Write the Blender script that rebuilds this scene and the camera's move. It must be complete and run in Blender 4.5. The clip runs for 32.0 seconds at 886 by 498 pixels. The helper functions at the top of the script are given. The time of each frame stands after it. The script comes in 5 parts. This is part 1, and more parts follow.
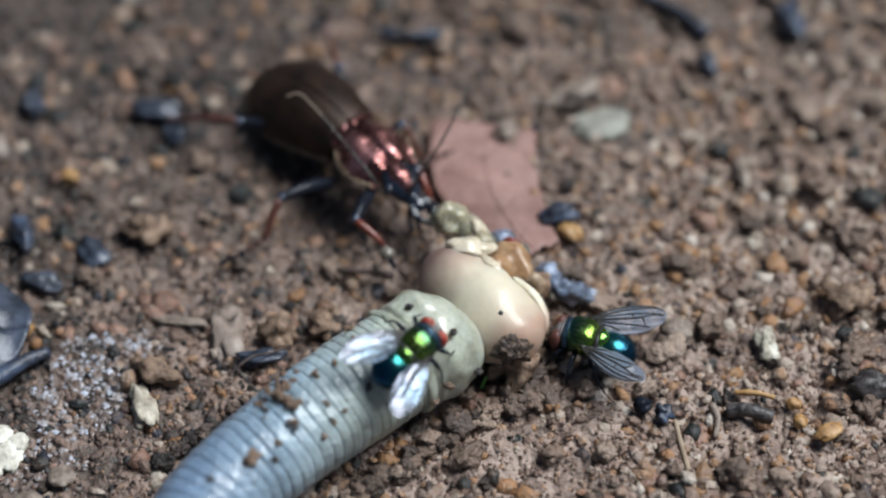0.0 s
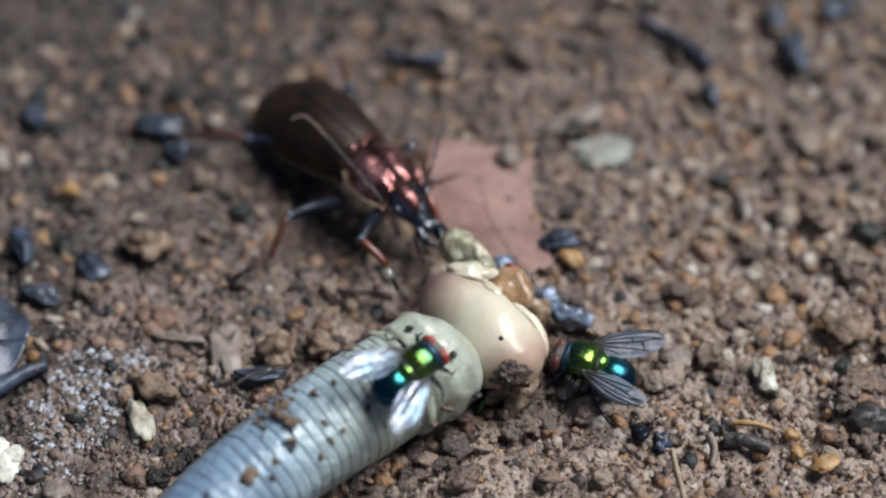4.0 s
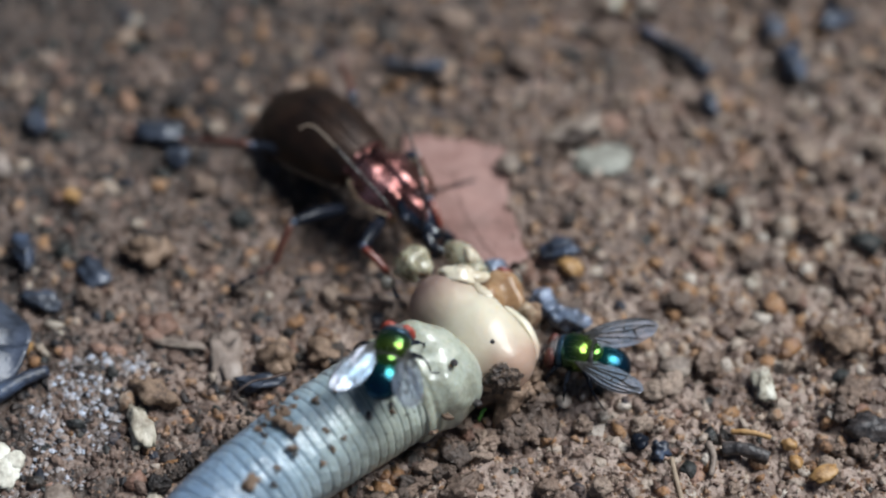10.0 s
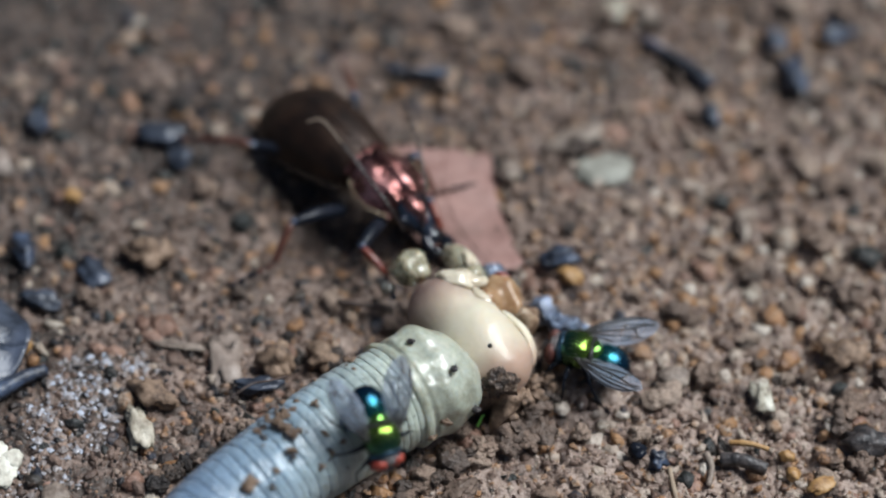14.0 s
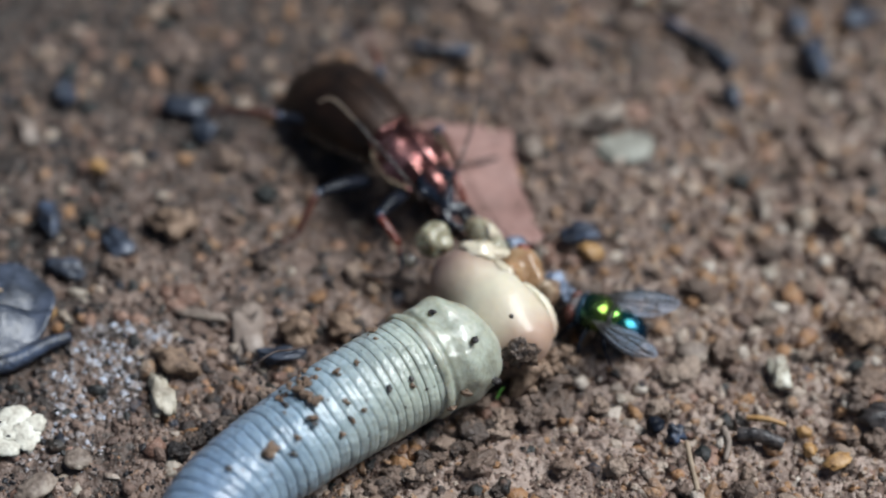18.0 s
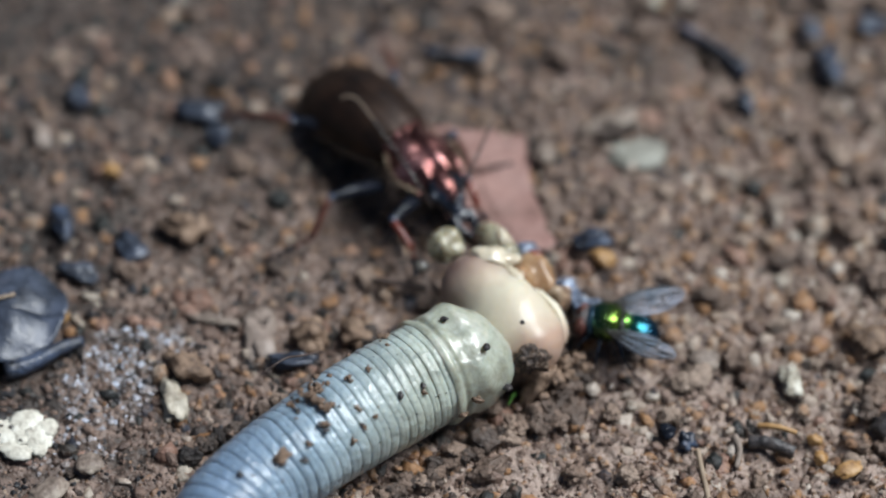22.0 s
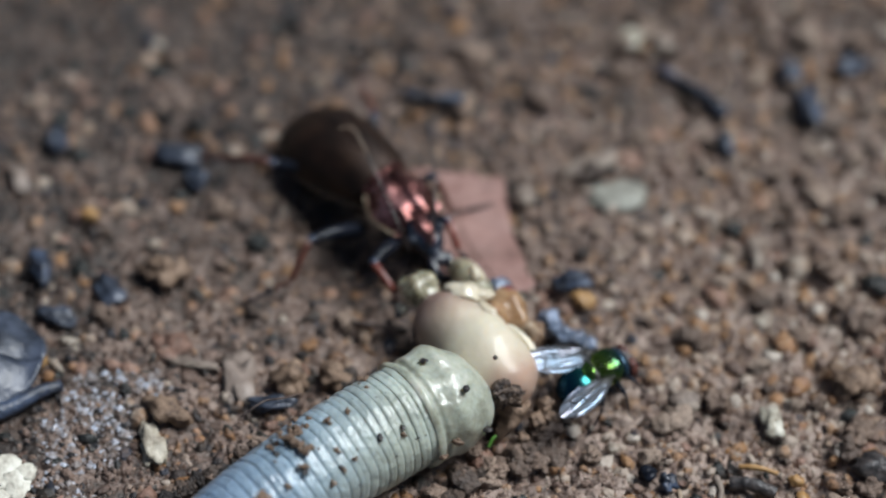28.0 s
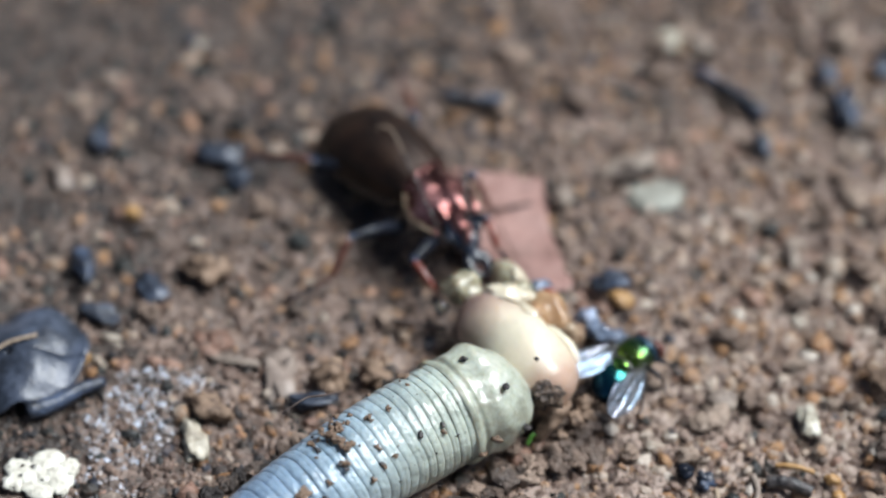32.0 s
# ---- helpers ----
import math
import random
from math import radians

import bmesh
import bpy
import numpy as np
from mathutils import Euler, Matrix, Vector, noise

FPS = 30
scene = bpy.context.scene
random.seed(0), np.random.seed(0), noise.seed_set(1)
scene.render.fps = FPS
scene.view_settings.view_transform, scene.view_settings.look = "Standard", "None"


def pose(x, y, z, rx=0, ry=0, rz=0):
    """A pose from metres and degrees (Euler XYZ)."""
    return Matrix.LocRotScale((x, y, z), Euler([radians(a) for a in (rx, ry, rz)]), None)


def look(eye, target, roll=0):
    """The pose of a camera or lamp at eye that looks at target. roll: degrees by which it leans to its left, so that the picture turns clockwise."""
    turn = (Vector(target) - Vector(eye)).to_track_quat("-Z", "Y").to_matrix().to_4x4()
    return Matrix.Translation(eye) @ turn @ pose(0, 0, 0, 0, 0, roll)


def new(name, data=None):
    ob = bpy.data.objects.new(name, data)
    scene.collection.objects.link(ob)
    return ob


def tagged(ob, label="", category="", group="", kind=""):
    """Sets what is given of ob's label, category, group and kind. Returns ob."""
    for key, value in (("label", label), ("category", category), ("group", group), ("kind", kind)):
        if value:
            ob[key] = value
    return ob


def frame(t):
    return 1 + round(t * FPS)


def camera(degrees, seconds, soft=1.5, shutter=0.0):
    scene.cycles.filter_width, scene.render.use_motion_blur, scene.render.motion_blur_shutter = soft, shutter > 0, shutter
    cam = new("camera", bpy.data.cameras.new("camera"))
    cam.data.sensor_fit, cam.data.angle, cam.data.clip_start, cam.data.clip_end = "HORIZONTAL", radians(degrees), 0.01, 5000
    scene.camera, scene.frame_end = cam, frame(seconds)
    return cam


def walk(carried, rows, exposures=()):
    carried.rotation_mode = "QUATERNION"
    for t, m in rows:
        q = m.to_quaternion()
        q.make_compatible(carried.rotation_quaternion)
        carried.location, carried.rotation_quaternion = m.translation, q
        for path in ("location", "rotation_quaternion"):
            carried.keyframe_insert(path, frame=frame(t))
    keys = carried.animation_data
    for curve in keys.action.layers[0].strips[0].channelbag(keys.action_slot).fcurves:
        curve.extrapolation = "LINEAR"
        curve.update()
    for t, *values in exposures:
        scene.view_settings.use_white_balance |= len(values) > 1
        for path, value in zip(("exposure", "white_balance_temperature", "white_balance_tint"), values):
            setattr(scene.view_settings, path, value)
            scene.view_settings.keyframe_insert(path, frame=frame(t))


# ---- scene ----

MM = 0.001
cam = camera(15, 32.0, soft=2.1)
cam.data.dof.use_dof = True
cam.data.dof.focus_distance = 0.309
cam.data.dof.aperture_fstop = 8.4
cam.data.dof.aperture_blades = 7
PATH = [
    (0, pose(0.00626, -0.19887, 0.25669, 37.216, 1.250, 0.007)),
    (0.5, pose(0.00512, -0.19884, 0.25907, 37.167, 1.079, 0.004)),
    (1, pose(0.00569, -0.20114, 0.26003, 37.365, 1.081, 0.288)),
    (1.5, pose(0.00493, -0.20374, 0.26300, 37.546, 0.777, 0.467)),
    (2, pose(0.00337, -0.20035, 0.26098, 37.474, 0.771, 0.839)),
    (2.5, pose(0.00256, -0.20004, 0.25716, 37.833, 0.540, 0.980)),
    (3, pose(0.00297, -0.19904, 0.25589, 37.714, 0.415, 0.982)),
    (3.5, pose(0.00370, -0.19998, 0.25526, 37.948, 0.162, 0.913)),
    (5.5, pose(-0.00081, -0.19770, 0.26093, 36.969, -0.462, 0.571)),
    (6, pose(-0.00056, -0.19910, 0.26112, 37.039, -0.471, 0.578)),
    (6.5, pose(0.00100, -0.19872, 0.26074, 37.164, -0.432, 0.715)),
    (7, pose(0.00143, -0.19931, 0.26204, 37.174, -0.383, 0.660)),
    (7.5, pose(0.00050, -0.20222, 0.26340, 37.389, -0.384, 0.656)),
    (8, pose(0.00027, -0.20158, 0.26594, 37.220, -0.399, 0.702)),
    (8.5, pose(0.00026, -0.19866, 0.25799, 37.446, -0.473, 0.714)),
    (9, pose(0.00000, -0.19872, 0.25948, 37.443, -0.537, 0.701)),
    (9.5, pose(-0.00049, -0.19879, 0.26011, 37.462, -0.632, 0.675)),
    (10, pose(0.00063, -0.19959, 0.25731, 37.780, -0.607, 0.789)),
    (10.5, pose(0.00044, -0.20096, 0.25864, 37.774, -0.648, 0.720)),
    (11, pose(0.00000, -0.20118, 0.25860, 37.827, -0.642, 0.882)),
    (11.5, pose(0.00034, -0.20171, 0.25945, 37.859, -0.743, 1.011)),
    (12, pose(0.00017, -0.20424, 0.26117, 37.919, -0.985, 1.114)),
    (12.5, pose(-0.00026, -0.20534, 0.26231, 37.881, -1.106, 1.293)),
    (13, pose(0.00070, -0.19862, 0.25624, 37.923, -1.283, 1.372)),
    (13.5, pose(-0.00069, -0.20068, 0.25570, 38.240, -1.495, 1.300)),
    (14, pose(-0.00184, -0.20078, 0.25660, 38.111, -1.568, 1.316)),
    (14.5, pose(-0.00133, -0.20159, 0.25649, 38.210, -1.662, 1.380)),
    (16.5, pose(-0.00141, -0.20305, 0.25677, 38.252, -1.773, 1.882)),
    (17, pose(-0.00240, -0.20424, 0.25548, 38.344, -1.941, 1.813)),
    (17.5, pose(-0.00202, -0.20544, 0.25559, 38.391, -1.840, 2.005)),
    (18, pose(-0.00273, -0.20552, 0.25624, 38.338, -1.899, 2.038)),
    (18.5, pose(-0.00432, -0.20541, 0.25715, 38.153, -2.020, 2.084)),
    (19, pose(-0.00457, -0.20515, 0.25703, 38.196, -2.019, 2.259)),
    (19.5, pose(-0.00486, -0.20508, 0.25724, 37.980, -2.042, 2.401)),
    (20, pose(-0.00286, -0.20439, 0.25665, 38.101, -1.828, 2.585)),
    (20.5, pose(-0.00420, -0.20384, 0.25867, 37.791, -1.638, 2.593)),
    (21, pose(-0.00329, -0.20480, 0.25888, 37.959, -1.564, 2.694)),
    (21.5, pose(-0.00107, -0.20328, 0.25774, 38.032, -1.834, 2.474)),
    (22, pose(-0.00251, -0.20444, 0.25755, 38.136, -1.862, 2.417)),
    (22.5, pose(-0.00171, -0.20396, 0.25618, 38.130, -1.864, 2.537)),
    (23, pose(-0.00136, -0.20527, 0.25606, 38.253, -1.987, 2.422)),
    (23.5, pose(-0.00083, -0.20534, 0.25646, 38.395, -1.842, 2.409)),
    (24, pose(-0.00089, -0.20505, 0.25691, 38.272, -1.855, 2.352)),
    (24.5, pose(-0.00150, -0.20489, 0.25727, 38.284, -2.007, 2.168)),
    (26.5, pose(0.00046, -0.20559, 0.25539, 38.850, -1.373, 2.622)),
    (27, pose(-0.00012, -0.20308, 0.25299, 38.878, -1.647, 2.362)),
    (27.5, pose(0.00028, -0.20373, 0.25471, 39.040, -1.754, 2.215)),
    (28, pose(-0.00149, -0.20489, 0.25595, 39.114, -1.838, 2.097)),
    (28.5, pose(-0.00189, -0.20519, 0.25509, 39.131, -1.673, 2.281)),
    (29, pose(-0.00058, -0.20478, 0.25530, 39.056, -1.417, 2.486)),
    (29.5, pose(-0.00230, -0.20604, 0.25568, 39.260, -1.594, 2.414)),
    (30, pose(-0.00176, -0.20566, 0.25555, 39.181, -1.548, 2.504)),
    (30.5, pose(-0.00355, -0.20600, 0.25598, 39.187, -1.652, 2.437)),
    (31, pose(-0.00381, -0.20541, 0.25715, 39.056, -1.736, 2.436)),
    (31.5, pose(-0.00357, -0.20602, 0.25656, 39.226, -1.762, 2.451)),
    (32, pose(-0.00299, -0.20684, 0.25807, 39.103, -1.677, 2.550)),
]

walk(cam, PATH, exposures=[(0, 0.18), (8, 0.14), (24, 0.15), (27, 0.05), (30, 0.0), (31, 0.50), (32, 0.54)])

# ---- light: a bright overcast sky through the canopy, the brightest part nearly overhead ----
SUN_ELEV, SUN_AZ = 58, 68
world = bpy.data.worlds.new("world")
scene.world = world
world.use_nodes = True
wn = world.node_tree.nodes
sky = wn.new("ShaderNodeTexSky")
sky.sky_type = "NISHITA"
sky.sun_disc = False
sky.sun_elevation = radians(SUN_ELEV)
sky.sun_rotation = radians(SUN_AZ)
world.node_tree.links.new(sky.outputs[0], wn["Background"].inputs[0])
wn["Background"].inputs[1].default_value = 0.033
sun_data = bpy.data.lights.new("sun", "SUN")
sun_data.energy = 5.0
sun_data.angle = radians(34)
sun_data.color = (0.90, 0.945, 0.975)
sun = new("sun", sun_data)
az, el = radians(SUN_AZ), radians(SUN_ELEV)
sun_from = Vector((math.sin(az) * math.cos(el), math.cos(az) * math.cos(el), math.sin(el)))
sun.matrix_world = look(sun_from, (0, 0, 0))


# ---- materials ----
def material(name, colors, scale=400, rough=0.6, rough_var=0.1, metal=0.0, bump=0.0, bump_scale=2000,
             coat=0.0, sss=0.0, sss_radius=0.002, island=False, objrand=0.0, alpha=1.0, spec=0.5, detail=4.0, drift=None, patch=None, span=0.2):
    """A principled material whose colour runs over a ramp by noise at two scales; sizes in waves per metre."""
    m = bpy.data.materials.new(name)
    m.use_nodes = True
    nt = m.node_tree
    n, l = nt.nodes, nt.links
    b = n["Principled BSDF"]
    tc = n.new("ShaderNodeTexCoord")
    no = n.new("ShaderNodeTexNoise")
    no.inputs["Scale"].default_value = scale
    no.inputs["Detail"].default_value = detail
    l.new(tc.outputs["Object"], no.inputs["Vector"])
    fine = n.new("ShaderNodeTexNoise")
    fine.inputs["Scale"].default_value = scale * 5.3
    fine.inputs["Detail"].default_value = 3
    l.new(tc.outputs["Object"], fine.inputs["Vector"])
    mix = n.new("ShaderNodeMath")
    mix.operation = "MULTIPLY_ADD"
    l.new(fine.outputs["Fac"], mix.inputs[0])
    mix.inputs[1].default_value = 0.45
    l.new(no.outputs["Fac"], mix.inputs[2])
    sub = n.new("ShaderNodeMath")
    sub.operation = "SUBTRACT"
    l.new(mix.outputs[0], sub.inputs[0])
    sub.inputs[1].default_value = 0.225
    fac = sub.outputs[0]
    if island or objrand:
        if island:
            g = n.new("ShaderNodeNewGeometry")
            rnd = g.outputs["Random Per Island"]
        else:
            g = n.new("ShaderNodeObjectInfo")
            rnd = g.outputs["Random"]
        a = n.new("ShaderNodeMath")
        a.operation = "MULTIPLY_ADD"
        l.new(fac, a.inputs[0])
        a.inputs[1].default_value = 0.5
        c = n.new("ShaderNodeMath")
        c.operation = "MULTIPLY_ADD"
        l.new(rnd, c.inputs[0])
        c.inputs[1].default_value = 0.9
        c.inputs[2].default_value = -0.2
        l.new(c.outputs[0], a.inputs[2])
        fac = a.outputs[0]
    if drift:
        # uneven light painted in as a slant from darker to paler
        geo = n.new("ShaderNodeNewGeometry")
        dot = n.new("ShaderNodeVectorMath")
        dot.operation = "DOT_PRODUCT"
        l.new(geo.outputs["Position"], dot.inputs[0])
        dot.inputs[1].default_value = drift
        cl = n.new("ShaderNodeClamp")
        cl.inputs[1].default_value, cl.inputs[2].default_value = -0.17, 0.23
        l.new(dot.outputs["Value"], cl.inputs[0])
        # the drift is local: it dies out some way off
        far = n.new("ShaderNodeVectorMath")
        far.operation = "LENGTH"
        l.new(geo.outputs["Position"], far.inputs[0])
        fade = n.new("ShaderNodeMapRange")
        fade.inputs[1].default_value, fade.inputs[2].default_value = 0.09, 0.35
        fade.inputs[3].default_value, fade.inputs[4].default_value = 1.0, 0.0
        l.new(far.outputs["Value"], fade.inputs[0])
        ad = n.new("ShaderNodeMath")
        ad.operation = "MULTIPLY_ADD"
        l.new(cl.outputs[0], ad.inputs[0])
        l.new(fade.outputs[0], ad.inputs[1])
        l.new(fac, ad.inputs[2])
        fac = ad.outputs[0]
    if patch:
        # paler round one spot: light fall-off painted in; x, y, reach, gain, base
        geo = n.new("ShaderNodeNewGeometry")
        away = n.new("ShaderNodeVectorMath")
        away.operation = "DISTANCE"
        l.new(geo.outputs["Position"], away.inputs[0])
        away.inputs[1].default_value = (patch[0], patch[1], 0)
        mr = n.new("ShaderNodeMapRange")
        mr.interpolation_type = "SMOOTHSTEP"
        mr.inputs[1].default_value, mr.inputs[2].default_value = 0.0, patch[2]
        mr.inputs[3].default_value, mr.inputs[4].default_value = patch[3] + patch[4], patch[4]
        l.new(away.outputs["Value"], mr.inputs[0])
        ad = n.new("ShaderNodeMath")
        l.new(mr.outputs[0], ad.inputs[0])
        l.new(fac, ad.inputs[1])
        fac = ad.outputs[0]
    ramp = n.new("ShaderNodeValToRGB")
    lo, hi = (0.02, 0.98) if (island or objrand) else (0.5 - span, 0.5 + span)
    while len(ramp.color_ramp.elements) < len(colors):
        ramp.color_ramp.elements.new(0.5)
    for k, col in enumerate(colors):
        e = ramp.color_ramp.elements[k]
        e.position = lo + (hi - lo) * k / max(1, len(colors) - 1)
        e.color = (*col, 1)
    l.new(fac, ramp.inputs[0])
    l.new(ramp.outputs[0], b.inputs["Base Color"])
    r = n.new("ShaderNodeMapRange")
    r.inputs[3].default_value = max(0.02, rough - rough_var)
    r.inputs[4].default_value = min(1, rough + rough_var)
    l.new(fine.outputs["Fac"], r.inputs[0])
    l.new(r.outputs[0], b.inputs["Roughness"])
    b.inputs["Metallic"].default_value = metal
    b.inputs["Coat Weight"].default_value = coat
    b.inputs["Coat Roughness"].default_value = 0.10
    b.inputs["Specular IOR Level"].default_value = spec
    b.inputs["Alpha"].default_value = alpha
    if sss:
        b.inputs["Subsurface Weight"].default_value = sss
        b.inputs["Subsurface Radius"].default_value = (1.0, 0.75, 0.5)
        b.inputs["Subsurface Scale"].default_value = sss_radius
    if bump:
        bn = n.new("ShaderNodeTexNoise")
        bn.inputs["Scale"].default_value = bump_scale
        bn.inputs["Detail"].default_value = 5
        l.new(tc.outputs["Object"], bn.inputs["Vector"])
        bp = n.new("ShaderNodeBump")
        bp.inputs["Strength"].default_value = 0.8
        bp.inputs["Distance"].default_value = bump
        l.new(bn.outputs["Fac"], bp.inputs["Height"])
        l.new(bp.outputs[0], b.inputs["Normal"])
        l.new(bp.outputs[0], b.inputs["Coat Normal"])
    return m


# soil greyer one side, more orange the other, with uneven light painted in
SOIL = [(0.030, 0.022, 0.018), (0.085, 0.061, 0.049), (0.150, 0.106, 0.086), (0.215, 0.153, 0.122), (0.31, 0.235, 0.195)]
GRAIN = [(0.012, 0.012, 0.015), (0.040, 0.032, 0.029), (0.085, 0.056, 0.045), (0.135, 0.088, 0.068), (0.165, 0.110, 0.086), (0.20, 0.135, 0.104),
         (0.215, 0.155, 0.125), (0.24, 0.165, 0.125), (0.28, 0.150, 0.070), (0.36, 0.29, 0.235)]
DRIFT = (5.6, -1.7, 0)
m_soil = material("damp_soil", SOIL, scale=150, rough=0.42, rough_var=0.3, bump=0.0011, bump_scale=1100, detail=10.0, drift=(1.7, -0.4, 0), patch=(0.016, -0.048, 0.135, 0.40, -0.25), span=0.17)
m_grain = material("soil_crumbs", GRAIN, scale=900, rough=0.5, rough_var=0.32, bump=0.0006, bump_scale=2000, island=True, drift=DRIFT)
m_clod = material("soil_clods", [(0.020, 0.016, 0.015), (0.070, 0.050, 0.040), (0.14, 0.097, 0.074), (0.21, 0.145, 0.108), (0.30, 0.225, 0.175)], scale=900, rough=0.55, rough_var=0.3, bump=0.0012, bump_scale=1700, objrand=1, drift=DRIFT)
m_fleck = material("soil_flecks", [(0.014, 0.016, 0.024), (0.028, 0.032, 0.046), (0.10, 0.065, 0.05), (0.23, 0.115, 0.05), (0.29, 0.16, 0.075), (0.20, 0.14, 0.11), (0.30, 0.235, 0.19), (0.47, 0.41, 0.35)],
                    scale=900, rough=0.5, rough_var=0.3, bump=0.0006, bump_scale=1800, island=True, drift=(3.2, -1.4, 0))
m_chip = material("mixed_chips", [(0.010, 0.013, 0.011), (0.020, 0.022, 0.022), (0.05, 0.038, 0.03), (0.19, 0.105, 0.075), (0.27, 0.165, 0.125), (0.30, 0.15, 0.06), (0.25, 0.185, 0.14), (0.40, 0.35, 0.29)],
                  scale=900, rough=0.45, rough_var=0.3, bump=0.0006, bump_scale=1800, island=True)
m_leaf = material("dead_leaf", [(0.15, 0.078, 0.062), (0.23, 0.125, 0.105), (0.29, 0.17, 0.145)], scale=140, rough=0.6, bump=0.0001, bump_scale=700)
m_char = material("charred_wood", [(0.010, 0.011, 0.014), (0.028, 0.036, 0.056), (0.06, 0.085, 0.14)], scale=500, rough=0.4, bump=0.0002)
m_bluegrey = material("slate_leaf", [(0.014, 0.016, 0.022), (0.032, 0.040, 0.058), (0.066, 0.080, 0.115)], scale=260, rough=0.38, rough_var=0.15, bump=0.0003, bump_scale=600)
m_white = material("pale_mineral", [(0.13, 0.10, 0.08), (0.36, 0.33, 0.26), (0.62, 0.60, 0.52)], scale=520, rough=0.6, bump=0.0003, bump_scale=1200)
m_lichen = material("white_lichen", [(0.40, 0.37, 0.31), (0.58, 0.56, 0.48), (0.68, 0.67, 0.60)], scale=420, rough=0.7, bump=0.0003, bump_scale=1300)
m_tan = material("pale_fragment", [(0.10, 0.075, 0.06), (0.20, 0.155, 0.125), (0.34, 0.29, 0.24)], scale=420, rough=0.6, bump=0.0002)
m_husk = material("dry_husk", [(0.15, 0.115, 0.095), (0.23, 0.18, 0.15), (0.33, 0.275, 0.24)], scale=300, rough=0.6, bump=0.0003, bump_scale=900)
m_husk_pale = material("cream_chip", [(0.22, 0.18, 0.14), (0.36, 0.32, 0.25), (0.50, 0.46, 0.38)], scale=420, rough=0.6, bump=0.0004, bump_scale=1000)
m_pale = material("greenish_flake", [(0.15, 0.14, 0.115), (0.23, 0.225, 0.19), (0.33, 0.33, 0.285)], scale=260, rough=0.6, bump=0.0004, bump_scale=700)
m_amber = material("amber_grain", [(0.16, 0.08, 0.03), (0.34, 0.19, 0.07), (0.44, 0.27, 0.12)], scale=900, rough=0.5, bump=0.0001)
m_glint = material("glint_flakes", [(0.20, 0.165, 0.15), (0.25, 0.225, 0.22), (0.31, 0.31, 0.34), (0.44, 0.49, 0.58)], scale=900, rough=0.18, rough_var=0.1, bump=0.0003, bump_scale=2500, island=True)
m_twig = material("dark_twig", [(0.03, 0.02, 0.016), (0.09, 0.06, 0.05)], scale=600, rough=0.5, bump=0.0002)
m_straw = material("dry_straw", [(0.22, 0.16, 0.11), (0.36, 0.28, 0.2)], scale=500, rough=0.6, bump=0.0001)
m_green = material("green_shoot", [(0.07, 0.20, 0.03), (0.13, 0.33, 0.06)], scale=900, rough=0.3)
m_clitellum = material("pale_wet_skin", [(0.25, 0.258, 0.203), (0.355, 0.38, 0.31), (0.475, 0.48, 0.41)], scale=300, rough=0.4, rough_var=0.2, bump=0.00032, bump_scale=560, coat=0.6, sss=0.5)
m_gut = material("translucent_gut", [(0.25, 0.225, 0.15), (0.39, 0.36, 0.255), (0.54, 0.51, 0.39)], scale=420, rough=0.28, coat=0.3, sss=0.6, bump=0.00012, bump_scale=420)
m_cream = material("pale_membrane", [(0.44, 0.37, 0.27), (0.66, 0.59, 0.46)], scale=420, rough=0.25, coat=0.5, sss=0.2, bump=0.0001, bump_scale=900)
m_organ = material("brown_organ", [(0.17, 0.085, 0.04), (0.28, 0.16, 0.08), (0.37, 0.245, 0.14)], scale=420, rough=0.4, coat=0.2, sss=0.3, bump=0.0001, bump_scale=700)
m_tissue = material("dull_tissue", [(0.12, 0.075, 0.048), (0.23, 0.15, 0.095), (0.36, 0.285, 0.20)], scale=420, rough=0.35, coat=0.4, sss=0.2, bump=0.0004, bump_scale=700)
m_blood = material("dark_blood", [(0.10, 0.018, 0.012), (0.22, 0.045, 0.03)], scale=600, rough=0.25, coat=0.6, bump=0.0002)
m_gut.node_tree.nodes["Principled BSDF"].inputs["Transmission Weight"].default_value = 0.3
m_bead = material("clear_fluid", [(0.10, 0.09, 0.075), (0.18, 0.17, 0.15)], scale=900, rough=0.1, coat=0.9, sss=0.5)
m_string = material("bluish_mucus", [(0.05, 0.065, 0.095), (0.13, 0.165, 0.235), (0.26, 0.32, 0.43)], scale=700, rough=0.16, coat=0.9, bump=0.0006, bump_scale=1300, sss=0.2)
m_crumb = material("dirt_crumb", [(0.06, 0.037, 0.026), (0.17, 0.11, 0.072), (0.29, 0.20, 0.14)], scale=900, rough=0.7, bump=0.0002, bump_scale=2500)
m_lump = material("crumbly_lump", [(0.012, 0.009, 0.008), (0.05, 0.033, 0.025), (0.12, 0.08, 0.056), (0.26, 0.20, 0.15)], scale=1100, rough=0.45, rough_var=0.25, bump=0.0009, bump_scale=1900)
m_darkcrumb = material("dark_crumb", [(0.012, 0.011, 0.012), (0.04, 0.035, 0.035), (0.09, 0.075, 0.07)], scale=1200, rough=0.4, bump=0.0002, bump_scale=2500)
m_elytra = material("bronze_elytra", [(0.010, 0.006, 0.004), (0.022, 0.011, 0.007), (0.036, 0.018, 0.010)], scale=500, rough=0.4, rough_var=0.08, metal=0.55, bump=0.00004, bump_scale=5000)
m_pron = material("coppery_pronotum", [(0.03, 0.012, 0.010), (0.17, 0.068, 0.060), (0.53, 0.255, 0.245)], scale=380, rough=0.27, rough_var=0.1, metal=0.88, bump=0.00009, bump_scale=480)
m_rim_dark = material("brown_margin", [(0.03, 0.02, 0.014), (0.10, 0.07, 0.045), (0.24, 0.18, 0.12)], scale=260, rough=0.35)
